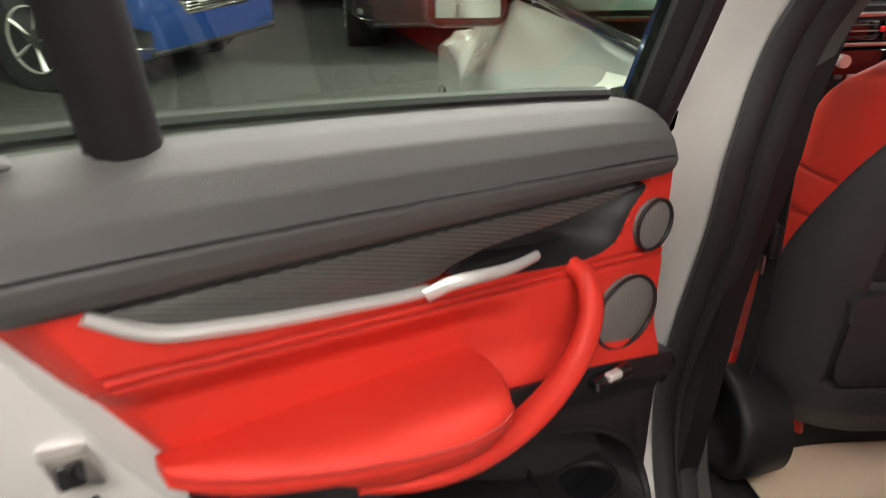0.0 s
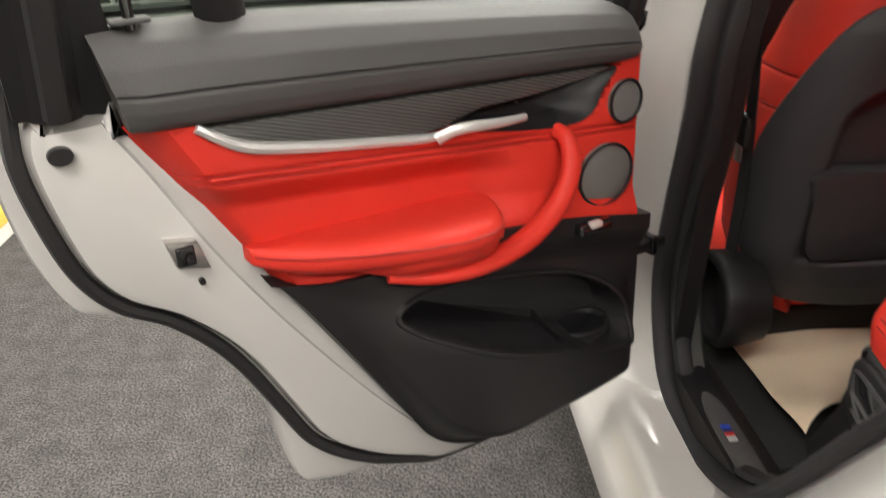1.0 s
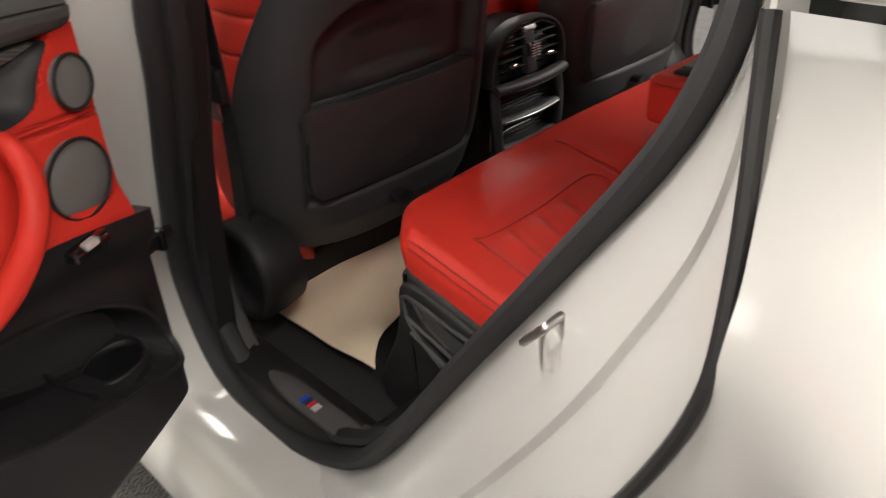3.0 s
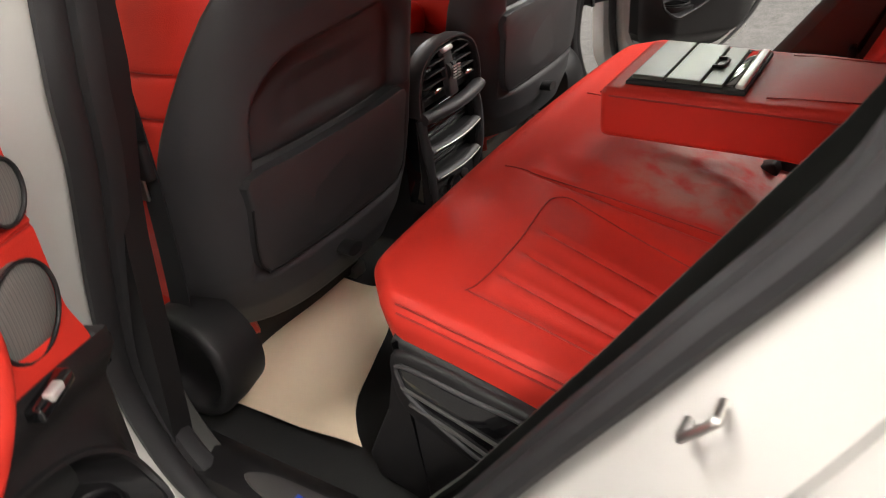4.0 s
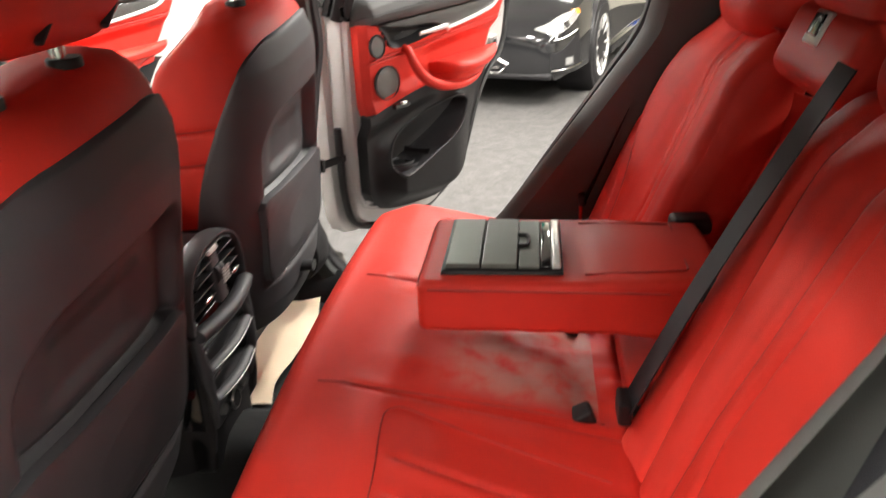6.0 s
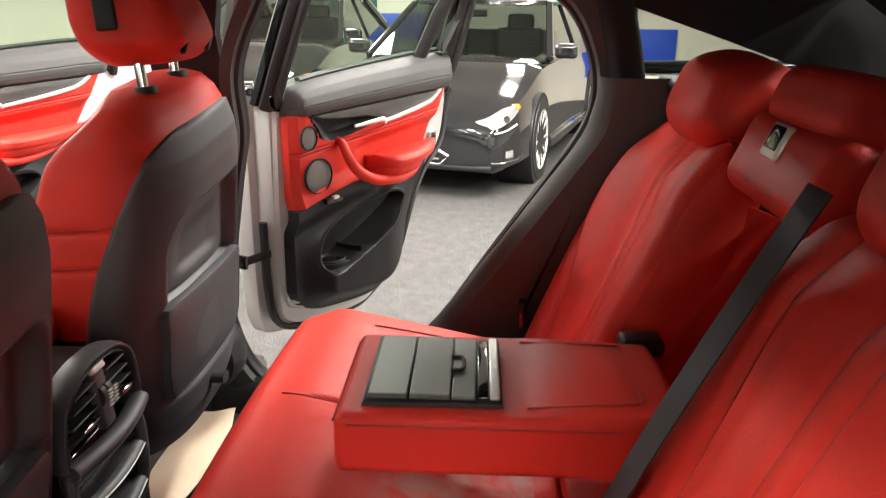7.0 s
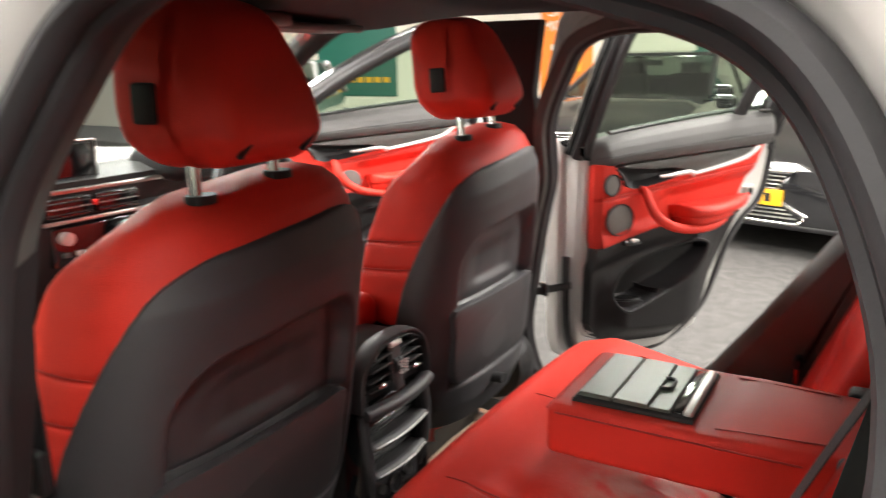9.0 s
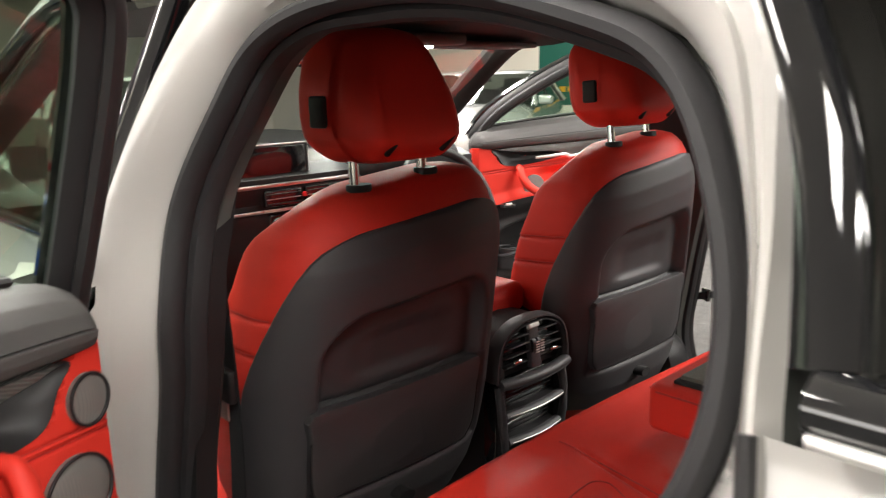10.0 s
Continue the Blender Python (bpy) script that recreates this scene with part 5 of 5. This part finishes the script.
solo("floor_mat", sheet(paper(-.645, -.245, .18, -.245, -.035, .02), 24, 20, (0, 0, -.002)), PAPER, "beige paper mat on the black car floor", "floor mat", group="paper floor mats")
solo("floor_mat", sheet(paper(.165, .665, .17, -.050, -.035, .01), 24, 20, (0, 0, -.002)), PAPER, "beige paper mat on the black car floor", "floor mat", group="paper floor mats")

# ---- centre console ----
con = thing("centre_console", (.015, .3, .40), "black centre console with rear air vents and open shelves", "car console")
CXX = .018
part("console_body", soft_box((CXX, .42, .60), (.215, .78, .40), .03, 8, 20, 12), BLACK, con)
part("console_cheek", slab([(-.03, .80), (.05, .83), (.12, .80), (.16, .45), (-.02, .45), (-.045, .62)], CXX - .112, CXX - .098, .006, "yzx", 4), BLACK, con)
part("console_cheek", slab([(-.03, .80), (.05, .83), (.12, .80), (.16, .45), (-.02, .45), (-.045, .62)], CXX + .112, CXX + .098, .006, "yzx", 4), BLACK, con)
part("front_armrest", soft_box((CXX, .20, .862), (.20, .28, .080), .03, 12, 14, 6), RED, con, "red leather front armrest")
CXV = .006
hood = [(-.122, .735), (-.119, .780), (-.100, .825), (-.055, .851), (.0, .857), (.055, .851), (.100, .825), (.119, .780), (.122, .735)]
part("vent_housing", slab([(CXV + a * .97, b - .004) for a, b in hood], .12, -.028, .006, "xzy", 1, False), BLACK, con)
part("vent_hood", tube([(CXV + p[0], -.034, p[1]) for p in crom(hood, 5)], .0055, .020, 10, up=(0, 1, 0)), SHELL, con, "curved dark frame over the air vents")
part("vent_hood_lip", tube([(CXV + p[0] * .93, -.040, .735 + (p[1] - .735) * .92) for p in crom(hood, 5)], .004, .012, 8, up=(0, 1, 0)), BLACK, con)
vent = part("air_vent", slab([(CXV + a * .86, .748 + (b - .735) * .78) for a, b in hood], -.02, -.032, .004, "xzy", 1, False), GLOSSBLK, con, "glossy black rear air vent")
for sg in (-1, 1):
    for k in range(4):
        w = .076 - .008 * max(0, k - 1)
        part("vent_slat", rbox((0, 0, 0), (w, .026, .0035), .0012), BLACK, vent, M=Matrix.Translation((CXV + sg * (.018 + w / 2), -.040, .762 + .020 * k)) @ Matrix.Rotation(radians(-14), 4, "X"))
    part("vent_tab", rbox((CXV + sg * .062, -.056, .772), (.026, .010, .010), .004), CHROME, vent, "bright vent tab")
part("vent_bridge", rbox((0, 0, 0), (.034, .016, .100), .005), SHELL, vent, M=Matrix.Translation((CXV, -.046, .792)) @ Matrix.Rotation(radians(-8), 4, "X"))
part("bridge_cap", rbox((0, 0, 0), (.036, .012, .020), .004), SILVER, vent, "silver cap over the vent wheels", M=Matrix.Translation((CXV, -.044, .842)) @ Matrix.Rotation(radians(-30), 4, "X"))
for sg in (-1, 1):
    wl = part("vent_wheel", tube([(CXV + sg * .008 - .006, -.053, .795), (CXV + sg * .008 + .006, -.053, .795)], .009, .016, 14), BLACK, vent)
    for k in range(5):
        part("wheel_rib", rbox((CXV + sg * .008, -.068, .783 + .006 * k), (.011, .003, .0022), 0), SILVER, wl)
part("vent_shelf", tube([(CXV + x, -.050 - .016 * math.cos(math.pi * x / .24), .729) for x in np.linspace(-.114, .114, 16)], .016, .012, 12), SHELL, con, "padded grey lip under the vents")
part("vent_shelf_seam", tube([(CXV + x, -.063 - .016 * math.cos(math.pi * x / .24), .722) for x in np.linspace(-.108, .108, 14)], .0015, n=5), BLACK, con)
part("niche", rbox((CXV, -.008, .625), (.205, .04, .20), .004), GLOSSBLK, con)
for z, w in ((.652, .192), (.587, .176)):
    sh = part("niche_shelf", tube([(CXV + x * w, -.048 - .010 * math.cos(math.pi * x), z) for x in np.linspace(-.5, .5, 10)], .012, .009, 10), SHELL, con, "grey shelf lip")
    part("shelf_bright_edge", tube([(CXV + x * w, -.062 - .010 * math.cos(math.pi * x), z + .003) for x in np.linspace(-.48, .48, 10)], .0014, n=5), SILVER, sh)
    part("shelf_floor", rbox((CXV, -.030, z + .004), (w * .94, .05, .008), .002), BLACK, sh)
    for k in range(3):
        part("shelf_rib", rbox((CXV, -.020, z + .016 + .010 * k), (w * .9, .018, .003), .001), BLACK, sh)
for sg in (-1, 1):
    part("niche_frame", tube(crom([(CXV + sg * .108, -.040, .722), (CXV + sg * .109, -.050, .665), (CXV + sg * .102, -.052, .60), (CXV + sg * .084, -.040, .535)], 5), .009, .011), SHELL, con, "curved grey side frame")
face = part("socket_panel", rbox((CXV, -.030, .542), (.165, .030, .050), .008), SHELL, con, "panel with a socket and round keys")
part("power_socket", disc((CXV - .018, -.044, .545), .018, .018, -.014, "y", 20), BLACK, face, "round power socket")
part("socket_ring", tube([(CXV - .018 + .019 * math.cos(a), -.056, .545 + .019 * math.sin(a)) for a in np.linspace(0, 2 * math.pi, 20, endpoint=False)], .0025, n=5, closed=True), STEEL, face)
for x in (-.058, .035):
    part("round_key", disc((CXV + x, -.044, .547), .010, .010, -.008, "y", 16), STEEL, face)
part("console_foot", rbox((CXV, -.01, .475), (.20, .05, .09), .012), BLACK, con)

# ---- dashboard ----
dash = thing("dashboard", (0, 1.0, .9), "black dashboard with air vents, silver strip and display", "dashboard")
dprof = [(1.28, 1.06), (1.05, 1.12), (.92, 1.125), (.86, 1.105), (.855, 1.07), (.875, 1.03), (.86, .985), (.90, .80), (.95, .70), (1.25, .60)]
part("dash_body", loft([[(x, y + .05 * abs(x) ** 2, z) for y, z in dprof] for x in np.linspace(-.78, .78, 13)]), BLACK, dash, "dark dashboard body")
part("trim_strip", tube([(x, .850 + .05 * x * x, 1.086) for x in np.linspace(-.72, .25, 12)], .003, .006), STEEL, dash, "thin silver strip")
part("trim_strip", tube([(x, .852 + .05 * x * x, 1.012) for x in np.linspace(-.72, .20, 12)], .003, .005), STEEL, dash)
for cx in (-.055, .085):
    v = part("dash_vent", rbox((cx, .853, 1.048), (.125, .02, .05), .006), GLOSSBLK, dash)
    for k in range(3):
        part("vent_slat", rbox((cx, .842, 1.033 + .014 * k), (.115, .006, .003), .001), STEEL if k == 1 else BLACK, v)
part("hazard_switch", rbox((.015, .842, 1.051), (.012, .008, .014), .002), mat("red_lamp_plastic", (.6, .02, .02), .3), dash, "red hazard switch")
part("radio_panel", rbox((.02, .872, .950), (.24, .03, .10), .006), GLOSSBLK, dash)
for k in range(6):
    part("radio_key", rbox((-.07 + .036 * k, .854, .930), (.022, .006, .012), .002), SILVER if k % 2 else DGREY, dash)
for kx in (-.07, .11):
    part("radio_knob", disc((kx, .857, .972), .017, .017, -.02, "y", 18), SILVER, dash)
part("display", rbox((-.066, .895, 1.150), (.262, .018, .105), .006), BLACK, dash, "black freestanding display")
part("display_screen", rbox((-.066, .884, 1.152), (.235, .004, .084), .001), GLOSSBLK, dash)
part("display_rim", tube([(-.066 + .129 * a, .886, 1.150 + .051 * b) for a, b in ((-1, -1), (1, -1), (1, 1), (-1, 1))], .0025, n=5, closed=True), SILVER, dash)
part("instrument_hood", soft_box((.42, .88, 1.12), (.40, .22, .10), .045, 16, 10, 8), BLACK, dash)
sw = thing("steering_wheel", (.42, .62, 1.0), "leather steering wheel with silver spokes", "steering wheel")
SM = Matrix.Translation((.42, .64, .985)) @ Matrix.Rotation(radians(-25), 4, "X")
part("rim", tube([(.185 * math.cos(a), 0, .185 * math.sin(a)) for a in np.linspace(0, 2 * math.pi, 40, endpoint=False)], .015, .016, 10, True, up=(0, 1, 0)), BLACK, sw, M=SM)
part("hub", soft_box((0, .02, 0), (.15, .06, .13), .03, 8, 5, 8), BLACK, sw, M=SM)
for a in (0, math.pi, -math.pi / 2):
    part("spoke", tube([(.06 * math.cos(a), .01, .06 * math.sin(a)), (.18 * math.cos(a), 0, .18 * math.sin(a))], .02, .008, 8, up=(0, 1, 0)), SILVER, sw, M=SM)
part("wiper_stalk", tube([(.06, .05, .03), (.20, .06, .05)], .008), CHROME, sw, M=SM)


# ---- other cars ----
def hall_car(label, at, heading, paint, L=4.7, Wd=.93, H=1.45, belt=.98, grille="spindle", suv=False, plate=CREAM):
    """A parked car; heading: degrees its nose is turned from +Y towards -X."""
    t = thing("parked_car", (*at, 0), label, "car", "cars on show")
    M = Matrix.Translation((*at, 0)) @ Matrix.Rotation(radians(heading), 4, "Z")

    def P(nm, bm, m, lab="", par=None, ang=40):
        return part(nm, bm, m, par or t, lab, M, True, ang)
    F = .93
    low = .20 if not suv else .26

    def ring(y, hw, zl, zh, crown):
        pts = []
        for a, b in ((-.90, 0), (-1, .12), (-1.0, .45), (-.985, .72), (-.93, .93), (-.80, 1.0), (-.4, 1.0), (0, 1.0), (.4, 1.0), (.80, 1.0), (.93, .93), (.985, .72), (1, .45), (1, .12), (.90, 0)):
            pts.append((a * hw, y, zl + (zh - zl) * b + crown * (1 - a * a) * (b >= 1)))
        return pts
    hood = belt - .10
    nose = hood - (0 if suv else .08)
    st = [(F, .66, low + .06, low + .34, 0), (F - .03, .76, low + .02, nose - .20, .01), (F - .10, .83, low, nose - .13, .015), (F - .30, .89, low, nose - .06, .03), (F - .65, Wd, low, (nose + hood) / 2 - .02, .04), (F - 1.05, Wd, low, hood + .05, .04),
          (F - 1.5, Wd - .01, low, belt, .03), (F - 2.6, Wd - .02, low, belt + .02, 0), (F - 3.7, Wd, low, belt + .05, 0), (F - L + .2, Wd - .06, low + .04, belt + .02, 0), (F - L, Wd - .16, low + .15, belt - .12, 0)]
    keys = crom([np.array(s) for s in st], 4)
    KC = np.array(keys)
    KY = -KC[:, 0]
    P("car_shell", loft([ring(*k) for k in keys]), paint, "glossy painted body")
    # cabin: glass band with roof on it
    g0, g1, g2, g3 = F - 1.35, F - 2.1, F - 3.2, F - L + .45

    def cab(z):
        f = (z - belt) / (H - .06 - belt)
        y0, y1 = g0 + (g1 - g0) * f, g3 + (g2 - g3) * f * (.8 if not suv else .25)
        hw = (Wd - .06) + (-.17) * f
        return [(-hw, y0 - .14, z), (-hw * .6, y0 - .03, z), (0, y0, z), (hw * .6, y0 - .03, z), (hw, y0 - .14, z), (hw, (y0 + y1) / 2, z), (hw, y1, z), (0, y1 - .05, z), (-hw, y1, z), (-hw, (y0 + y1) / 2, z)]
    P("window_glass", loft([cab(z) for z in np.linspace(belt - .03, H - .055, 5)], cap=False), CARGLASS, "grey-green tinted car windows")
    P("cabin_tub", soft_box((0, (g0 + g3) / 2 - .1, belt - .06), (2 * Wd - .28, g0 - g3 - .5, .10), .03, 4, 4, 4), BLACK)
    for sx in (-.38, .38):
        P("car_seat", soft_box((sx, g1 - .25, belt + .03), (.46, .14, .42), .05, 8, 5, 8), BLACK)
        P("car_headrest", soft_box((sx, g1 - .28, belt + .29), (.26, .10, .16), .04, 8, 5, 6), BLACK)
    P("rear_seats", soft_box((0, g2 + .05, belt + .02), (1.2, .14, .36), .05, 10, 5, 8), DGREY)
    P("inside_mirror", rbox((0, g1 - .02, H - .14), (.22, .02, .06), .01), BLACK)
    top = cab(H - .055)
    P("roof", loft([[(x * 1.02, y, z) for x, y, z in top], [(x * .97, y * 1.0, z + .035) for x, y, z in top], [(x * .7, y + (.1 if y < (g1 + g2) / 2 else -.1), z + .06) for x, y, z in top]]), paint)
    for sg in (-1, 1):
        a, b = cab(belt), cab(H - .055)
        i = 4 if sg > 0 else 0
        P("pillar", tube([a[i], b[i]], .035, .03, 8), paint)
        i = 6 if sg > 0 else 8
        P("pillar", tube([a[i], b[i]], .06, .05, 8), paint)
        i = 5 if sg > 0 else 9
        P("pillar", tube([a[i], b[i]], .03, .02, 8), GLOSSBLK)
        P("mirror", soft_box((sg * (Wd + .07), g0 - .22, belt + .07), (.20, .11, .13), .04, 6, 5, 6), paint)
        # headlight and lamps
        def on(y, z, lift):
            hw, zl, zh = (float(np.interp(-y, KY, KC[:, i])) for i in (1, 2, 3))
            f = (z - zl) / (zh - zl)
            return sg * (hw * float(np.interp(f, (0, .12, .45, .72, .93, 1), (.9, 1, 1, .985, .93, .80))) + lift), y + lift, z
        P("headlight", sheet(lambda u, v: on(F - .035 - .36 * u, nose - .235 + .13 * u + (.055 + .035 * math.sin(math.pi * u)) * v * (1 - .5 * u), .010), 16, 6, (-sg * .03, -.03, 0)), HEADL, "clear headlight")
        P("projector", disc(on(F - .15, nose - .165, .012), .026, .026, .02, "y", 18), CHROME)
        P("turn_lamp", sheet(lambda u, v: on(F - .33 - .06 * u, nose - .11 + .03 * v, .013), 4, 3, (-sg * .02, 0, 0)), AMBER, "amber turn lamp")
        P("day_lamp", tube([on(F - .04 - .20 * u, nose - .262 + .05 * u, .008) for u in np.linspace(0, 1, 8)], .008, .006, 6), CREAM)
        P("fog_lamp", sheet(lambda u, v: on(F - .09 - .08 * u, low + .12 + .05 * v, .012), 4, 3, (-sg * .02, -.02, 0)), HEADL)
        P("air_intake", sheet(lambda u, v: on(F - .02 - .26 * u, low + .10 + (.10 + .14 * u) * v, .006), 8, 6, (-sg * .02, -.02, 0)), BLACK)
        P("air_intake_trim", tube([on(F - .02 - .28 * u, low + .085 + .02 * u, .010) for u in np.linspace(0, 1, 8)], .011, .008, 6), CHROME)
        P("side_sill", rbox((sg * (Wd - .01), F - 2.35, low + .04), (.05, 2.0, .10), .02), GLOSSBLK)
        for wy in (0.0, -2.8):
            r = .335 if not suv else .38
            x, n = sg * (Wd - .10), 36
            P("wheel_arch", disc((sg * (Wd - .28), wy, r), r + .055, r + .055, sg * .285, "x", 36), BLACK)
            rings = [[(x + sg * off, wy + rr * math.cos(2 * math.pi * k / n), r + rr * math.sin(2 * math.pi * k / n)) for k in range(n)] for rr, off in ((.22, -.10), (r, -.09), (r, .085), (r - .02, .112), (.245, .118), (.235, .10))]
            wl = P("wheel", loft(rings, loop=True), RUBBER, "black tyre on a silver multi-spoke rim")
            P("rim", loft([[(x + sg * off, wy + rr * math.cos(2 * math.pi * k / n), r + rr * math.sin(2 * math.pi * k / n)) for k in range(n)] for rr, off in ((.245, .119), (.232, .119), (.22, .04), (.22, -.05))], cap=False), SILVER, "", wl)
            for k in range(10 if not suv else 5):
                a = 2 * math.pi * k / (10 if not suv else 5)
                P("wheel_spoke", tube([(x + sg * .08, wy + .04 * math.cos(a), r + .04 * math.sin(a)), (x + sg * .112, wy + .232 * math.cos(a), r + .232 * math.sin(a))], .013 if not suv else .024, .014, 6), SILVER, "", wl)
            P("hub", disc((x + sg * .04, wy, r), .05, .05, sg * .06, "x", 16), SILVER, "", wl)
    if grille == "spindle":
        gp = [(-.30, nose - .14), (-.20, nose - .28), (-.21, nose - .34), (-.42, low + .12), (-.36, low + .06), (.36, low + .06), (.42, low + .12), (.21, nose - .34), (.20, nose - .28), (.30, nose - .14)]
    else:
        gp = [(-.42, nose - .14), (-.44, nose - .34), (-.36, nose - .44), (.36, nose - .44), (.44, nose - .34), (.42, nose - .14)]
    gr = P("grille", slab(gp, F - .10, F + .005, .006, "xzy", 1, False), GLOSSBLK, "slatted grille in a chrome frame")
    P("grille_frame", tube([(x, F + .008 - .06 * abs(x) ** 2, z) for x, z in gp], .014, .012, 8, True, up=(0, 1, 0)), CHROME, "", gr)
    zs = np.linspace(gp[0][1] - .03, (low + .10) if grille == "spindle" else nose - .42, 11)
    for z in zs:
        hw = .26 if grille != "spindle" else lerp_table([(low + .08, .38), (nose - .34, .20), (nose - .28, .19), (nose - .14, .28)], z)
        if grille != "spindle":
            hw = .40
        P("grille_slat", rbox((0, F + .010, z), (2 * hw, .012, .010), .003), CHROME if grille != "spindle" else STEEL, "", gr)
    zp = low + (.40 if suv else .24)
    P("number_plate", rbox((0, F + .03, zp), (.52, .012, .115), .004), plate, "plate with plain bars")
    for k in range(5):
        P("plate_bar", rbox((-.16 + .08 * k, F + .037, zp), (.045, .003, .06), 0), BLACK)
    P("emblem", disc((0, F + .012, nose - .23), .06, .045, .012, "y", 24), CHROME)
    P("front_lip", rbox((0, F - .10, low + .04), (1.5, .20, .05), .02), BLACK)
    return t


AMBER = mat("amber_lamp", (.8, .25, .03), .2, 0, .05)
CARGLASS = glass("car_window_glass", (.36, .41, .38))
NIGHT = mat("black_car_paint", (.012, .012, .013), .10, 0, .1, 3, coat=1.0)
NAVY = mat("blue_car_paint", (.012, .05, .22), .16, 0.1, .08, 3, coat=1.0)
DUSK = mat("dark_maroon_car_paint", (.025, .018, .02), .14, 0, .08, 3, coat=1.0)
SCARLET = mat("red_car_paint", (.35, .01, .012), .16, 0, .08, 3, coat=1.0)
SILVERP = mat("silver_car_paint", (.45, .46, .45), .22, .5, .05, 3, coat=1.0)

hall_car("glossy black saloon with a chrome-edged spindle grille", (5.58, -0.26), 74, NIGHT, 4.85, .91, 1.45, .94, "spindle", False, PLATE_Y)
hall_car("blue off-road car with silver wheels on the carpet", (-3.05, 5.85), 240, NAVY, 4.7, .94, 1.68, 1.08, "bar", True)
hall_car("dark maroon off-road car with a chrome grille", (-.30, 6.7), 180, DUSK, 4.8, .95, 1.75, 1.10, "bar", True)
hall_car("red low car with a dark grille", (-2.0, 10.0), 180, SCARLET, 4.5, .92, 1.40, .95, "bar")
hall_car("black car with dark windows", (7.15, 1.8), 85, NIGHT, 4.8, .93, 1.50, 1.0, "bar")
hall_car("silver grey car by the hall wall", (6.2, 6.3), 120, SILVERP, 4.7, .93, 1.46, .98, "bar")
hall_car("white car with dark windscreen facing the room", (2.4, 8.0), 165, PAINT, 4.6, .92, 1.48, 1.0, "bar")


# ---- banners on the walls ----
JADE = mat("jade_banner", (.015, .16, .11), .6, 0, .05, 3)
SKYGREY = mat("blue_grey_print", (.16, .24, .28), .6, 0, .1, 4)


def banner(y0, y1, z0, z1, m, label):
    t = thing("wall_banner", (11.08, (y0 + y1) / 2, z0), label, "banner", "wall banners")
    part("cloth", rbox((11.08, (y0 + y1) / 2, (z0 + z1) / 2), (.02, y1 - y0, z1 - z0), .004), m, t)
    return t


def oval(t, y, z, ry, rz, m, x=11.066):
    part("emblem", disc((x, y, z), ry, rz, -.006, "x", 36), m, t)


def letters(t, text, y, z, size, m, x=11.062):
    cu = bpy.data.curves.new("lettering", "FONT")
    cu.body, cu.size, cu.extrude, cu.align_x, cu.align_y = text, size, .002, "CENTER", "CENTER"
    tmp = bpy.data.objects.new("lettering", cu)
    scene.collection.objects.link(tmp)
    me = bpy.data.meshes.new_from_object(tmp.evaluated_get(bpy.context.evaluated_depsgraph_get()))
    bpy.data.objects.remove(tmp)
    me.transform(Matrix.Translation((x, y, z)) @ Matrix.Rotation(radians(-90), 4, "Z") @ Matrix.Rotation(radians(90), 4, "X"))
    me.materials.clear()
    me.materials.append(m)
    ob = new("lettering", me)
    ob.parent = t
    ob.matrix_parent_inverse = Matrix.Translation(t.location).inverted()


def bars(t, y, z, w, h, m, n=5, x=11.062):
    for k in range(n):
        part("print_bar", rbox((x, y - w / 2 + w * (k + .5) / n, z), (.004, w / n * .7, h), 0), m, t)


b = banner(.91, 1.80, 1.32, 2.9, GREEN, "green wall banner with a white oval emblem")
oval(b, 1.355, 1.76, .42, .21, CREAM)
oval(b, 1.355, 1.76, .385, .18, GREEN, 11.058)
bars(b, 1.355, 1.76, .55, .12, CREAM, 5, 11.050)
bars(b, 1.355, 1.41, .74, .07, CREAM, 5)
b = banner(-.72, -.02, 1.43, 2.9, JADE, "green wall banner with a white ringed emblem")
oval(b, -.37, 1.76, .20, .20, CREAM)
oval(b, -.37, 1.76, .165, .165, JADE, 11.058)
part("emblem_bar", rbox((11.054, -.37, 1.76), (.004, .40, .05), 0), CREAM, b)
bars(b, -.37, 1.50, .4, .05, CREAM, 4)
b = banner(-2.97, -2.15, .48, 2.9, GREEN, "green wall banner with a round blue-grey emblem")
oval(b, -2.40, 1.50, .30, .30, CREAM)
oval(b, -2.40, 1.50, .27, .27, SKYGREY, 11.058)
oval(b, -2.78, .70, .20, .20, CREAM)
banner(-3.58, -2.99, .45, 1.08, BLUE, "plain blue wall panel")
banner(.05, .88, .90, 1.27, BLUE, "plain blue wall panel")
b = banner(3.42, 4.32, .62, 2.5, ORANGE, "orange sale banner with white words")
letters(b, "SAVE", 3.87, 2.2, .30, CREAM)
letters(b, "MONEY", 3.87, 1.95, .24, CREAM)
bars(b, 3.87, 1.62, .56, .10, CREAM, 4)
bars(b, 3.87, 1.32, .56, .16, PLATE_Y, 3)
bars(b, 3.87, .95, .5, .12, CREAM, 4)
b = banner(7.18, 9.0, .80, 2.9, GREEN, "green wall banner with yellow print")
bars(b, 7.9, 1.10, 1.2, .10, PLATE_Y, 6)

# white column with a yellow band by the car's side
col = thing("column", (-3.35, 1.95, 0), "white square column with a yellow band", "column")
part("shaft", rbox((-3.35, 1.95, 1.7), (.6, .6, 3.4), .01), CREAM, col)
part("band", rbox((-3.35, 1.95, .12), (.612, .612, .10), .004), YELLOWP, col)
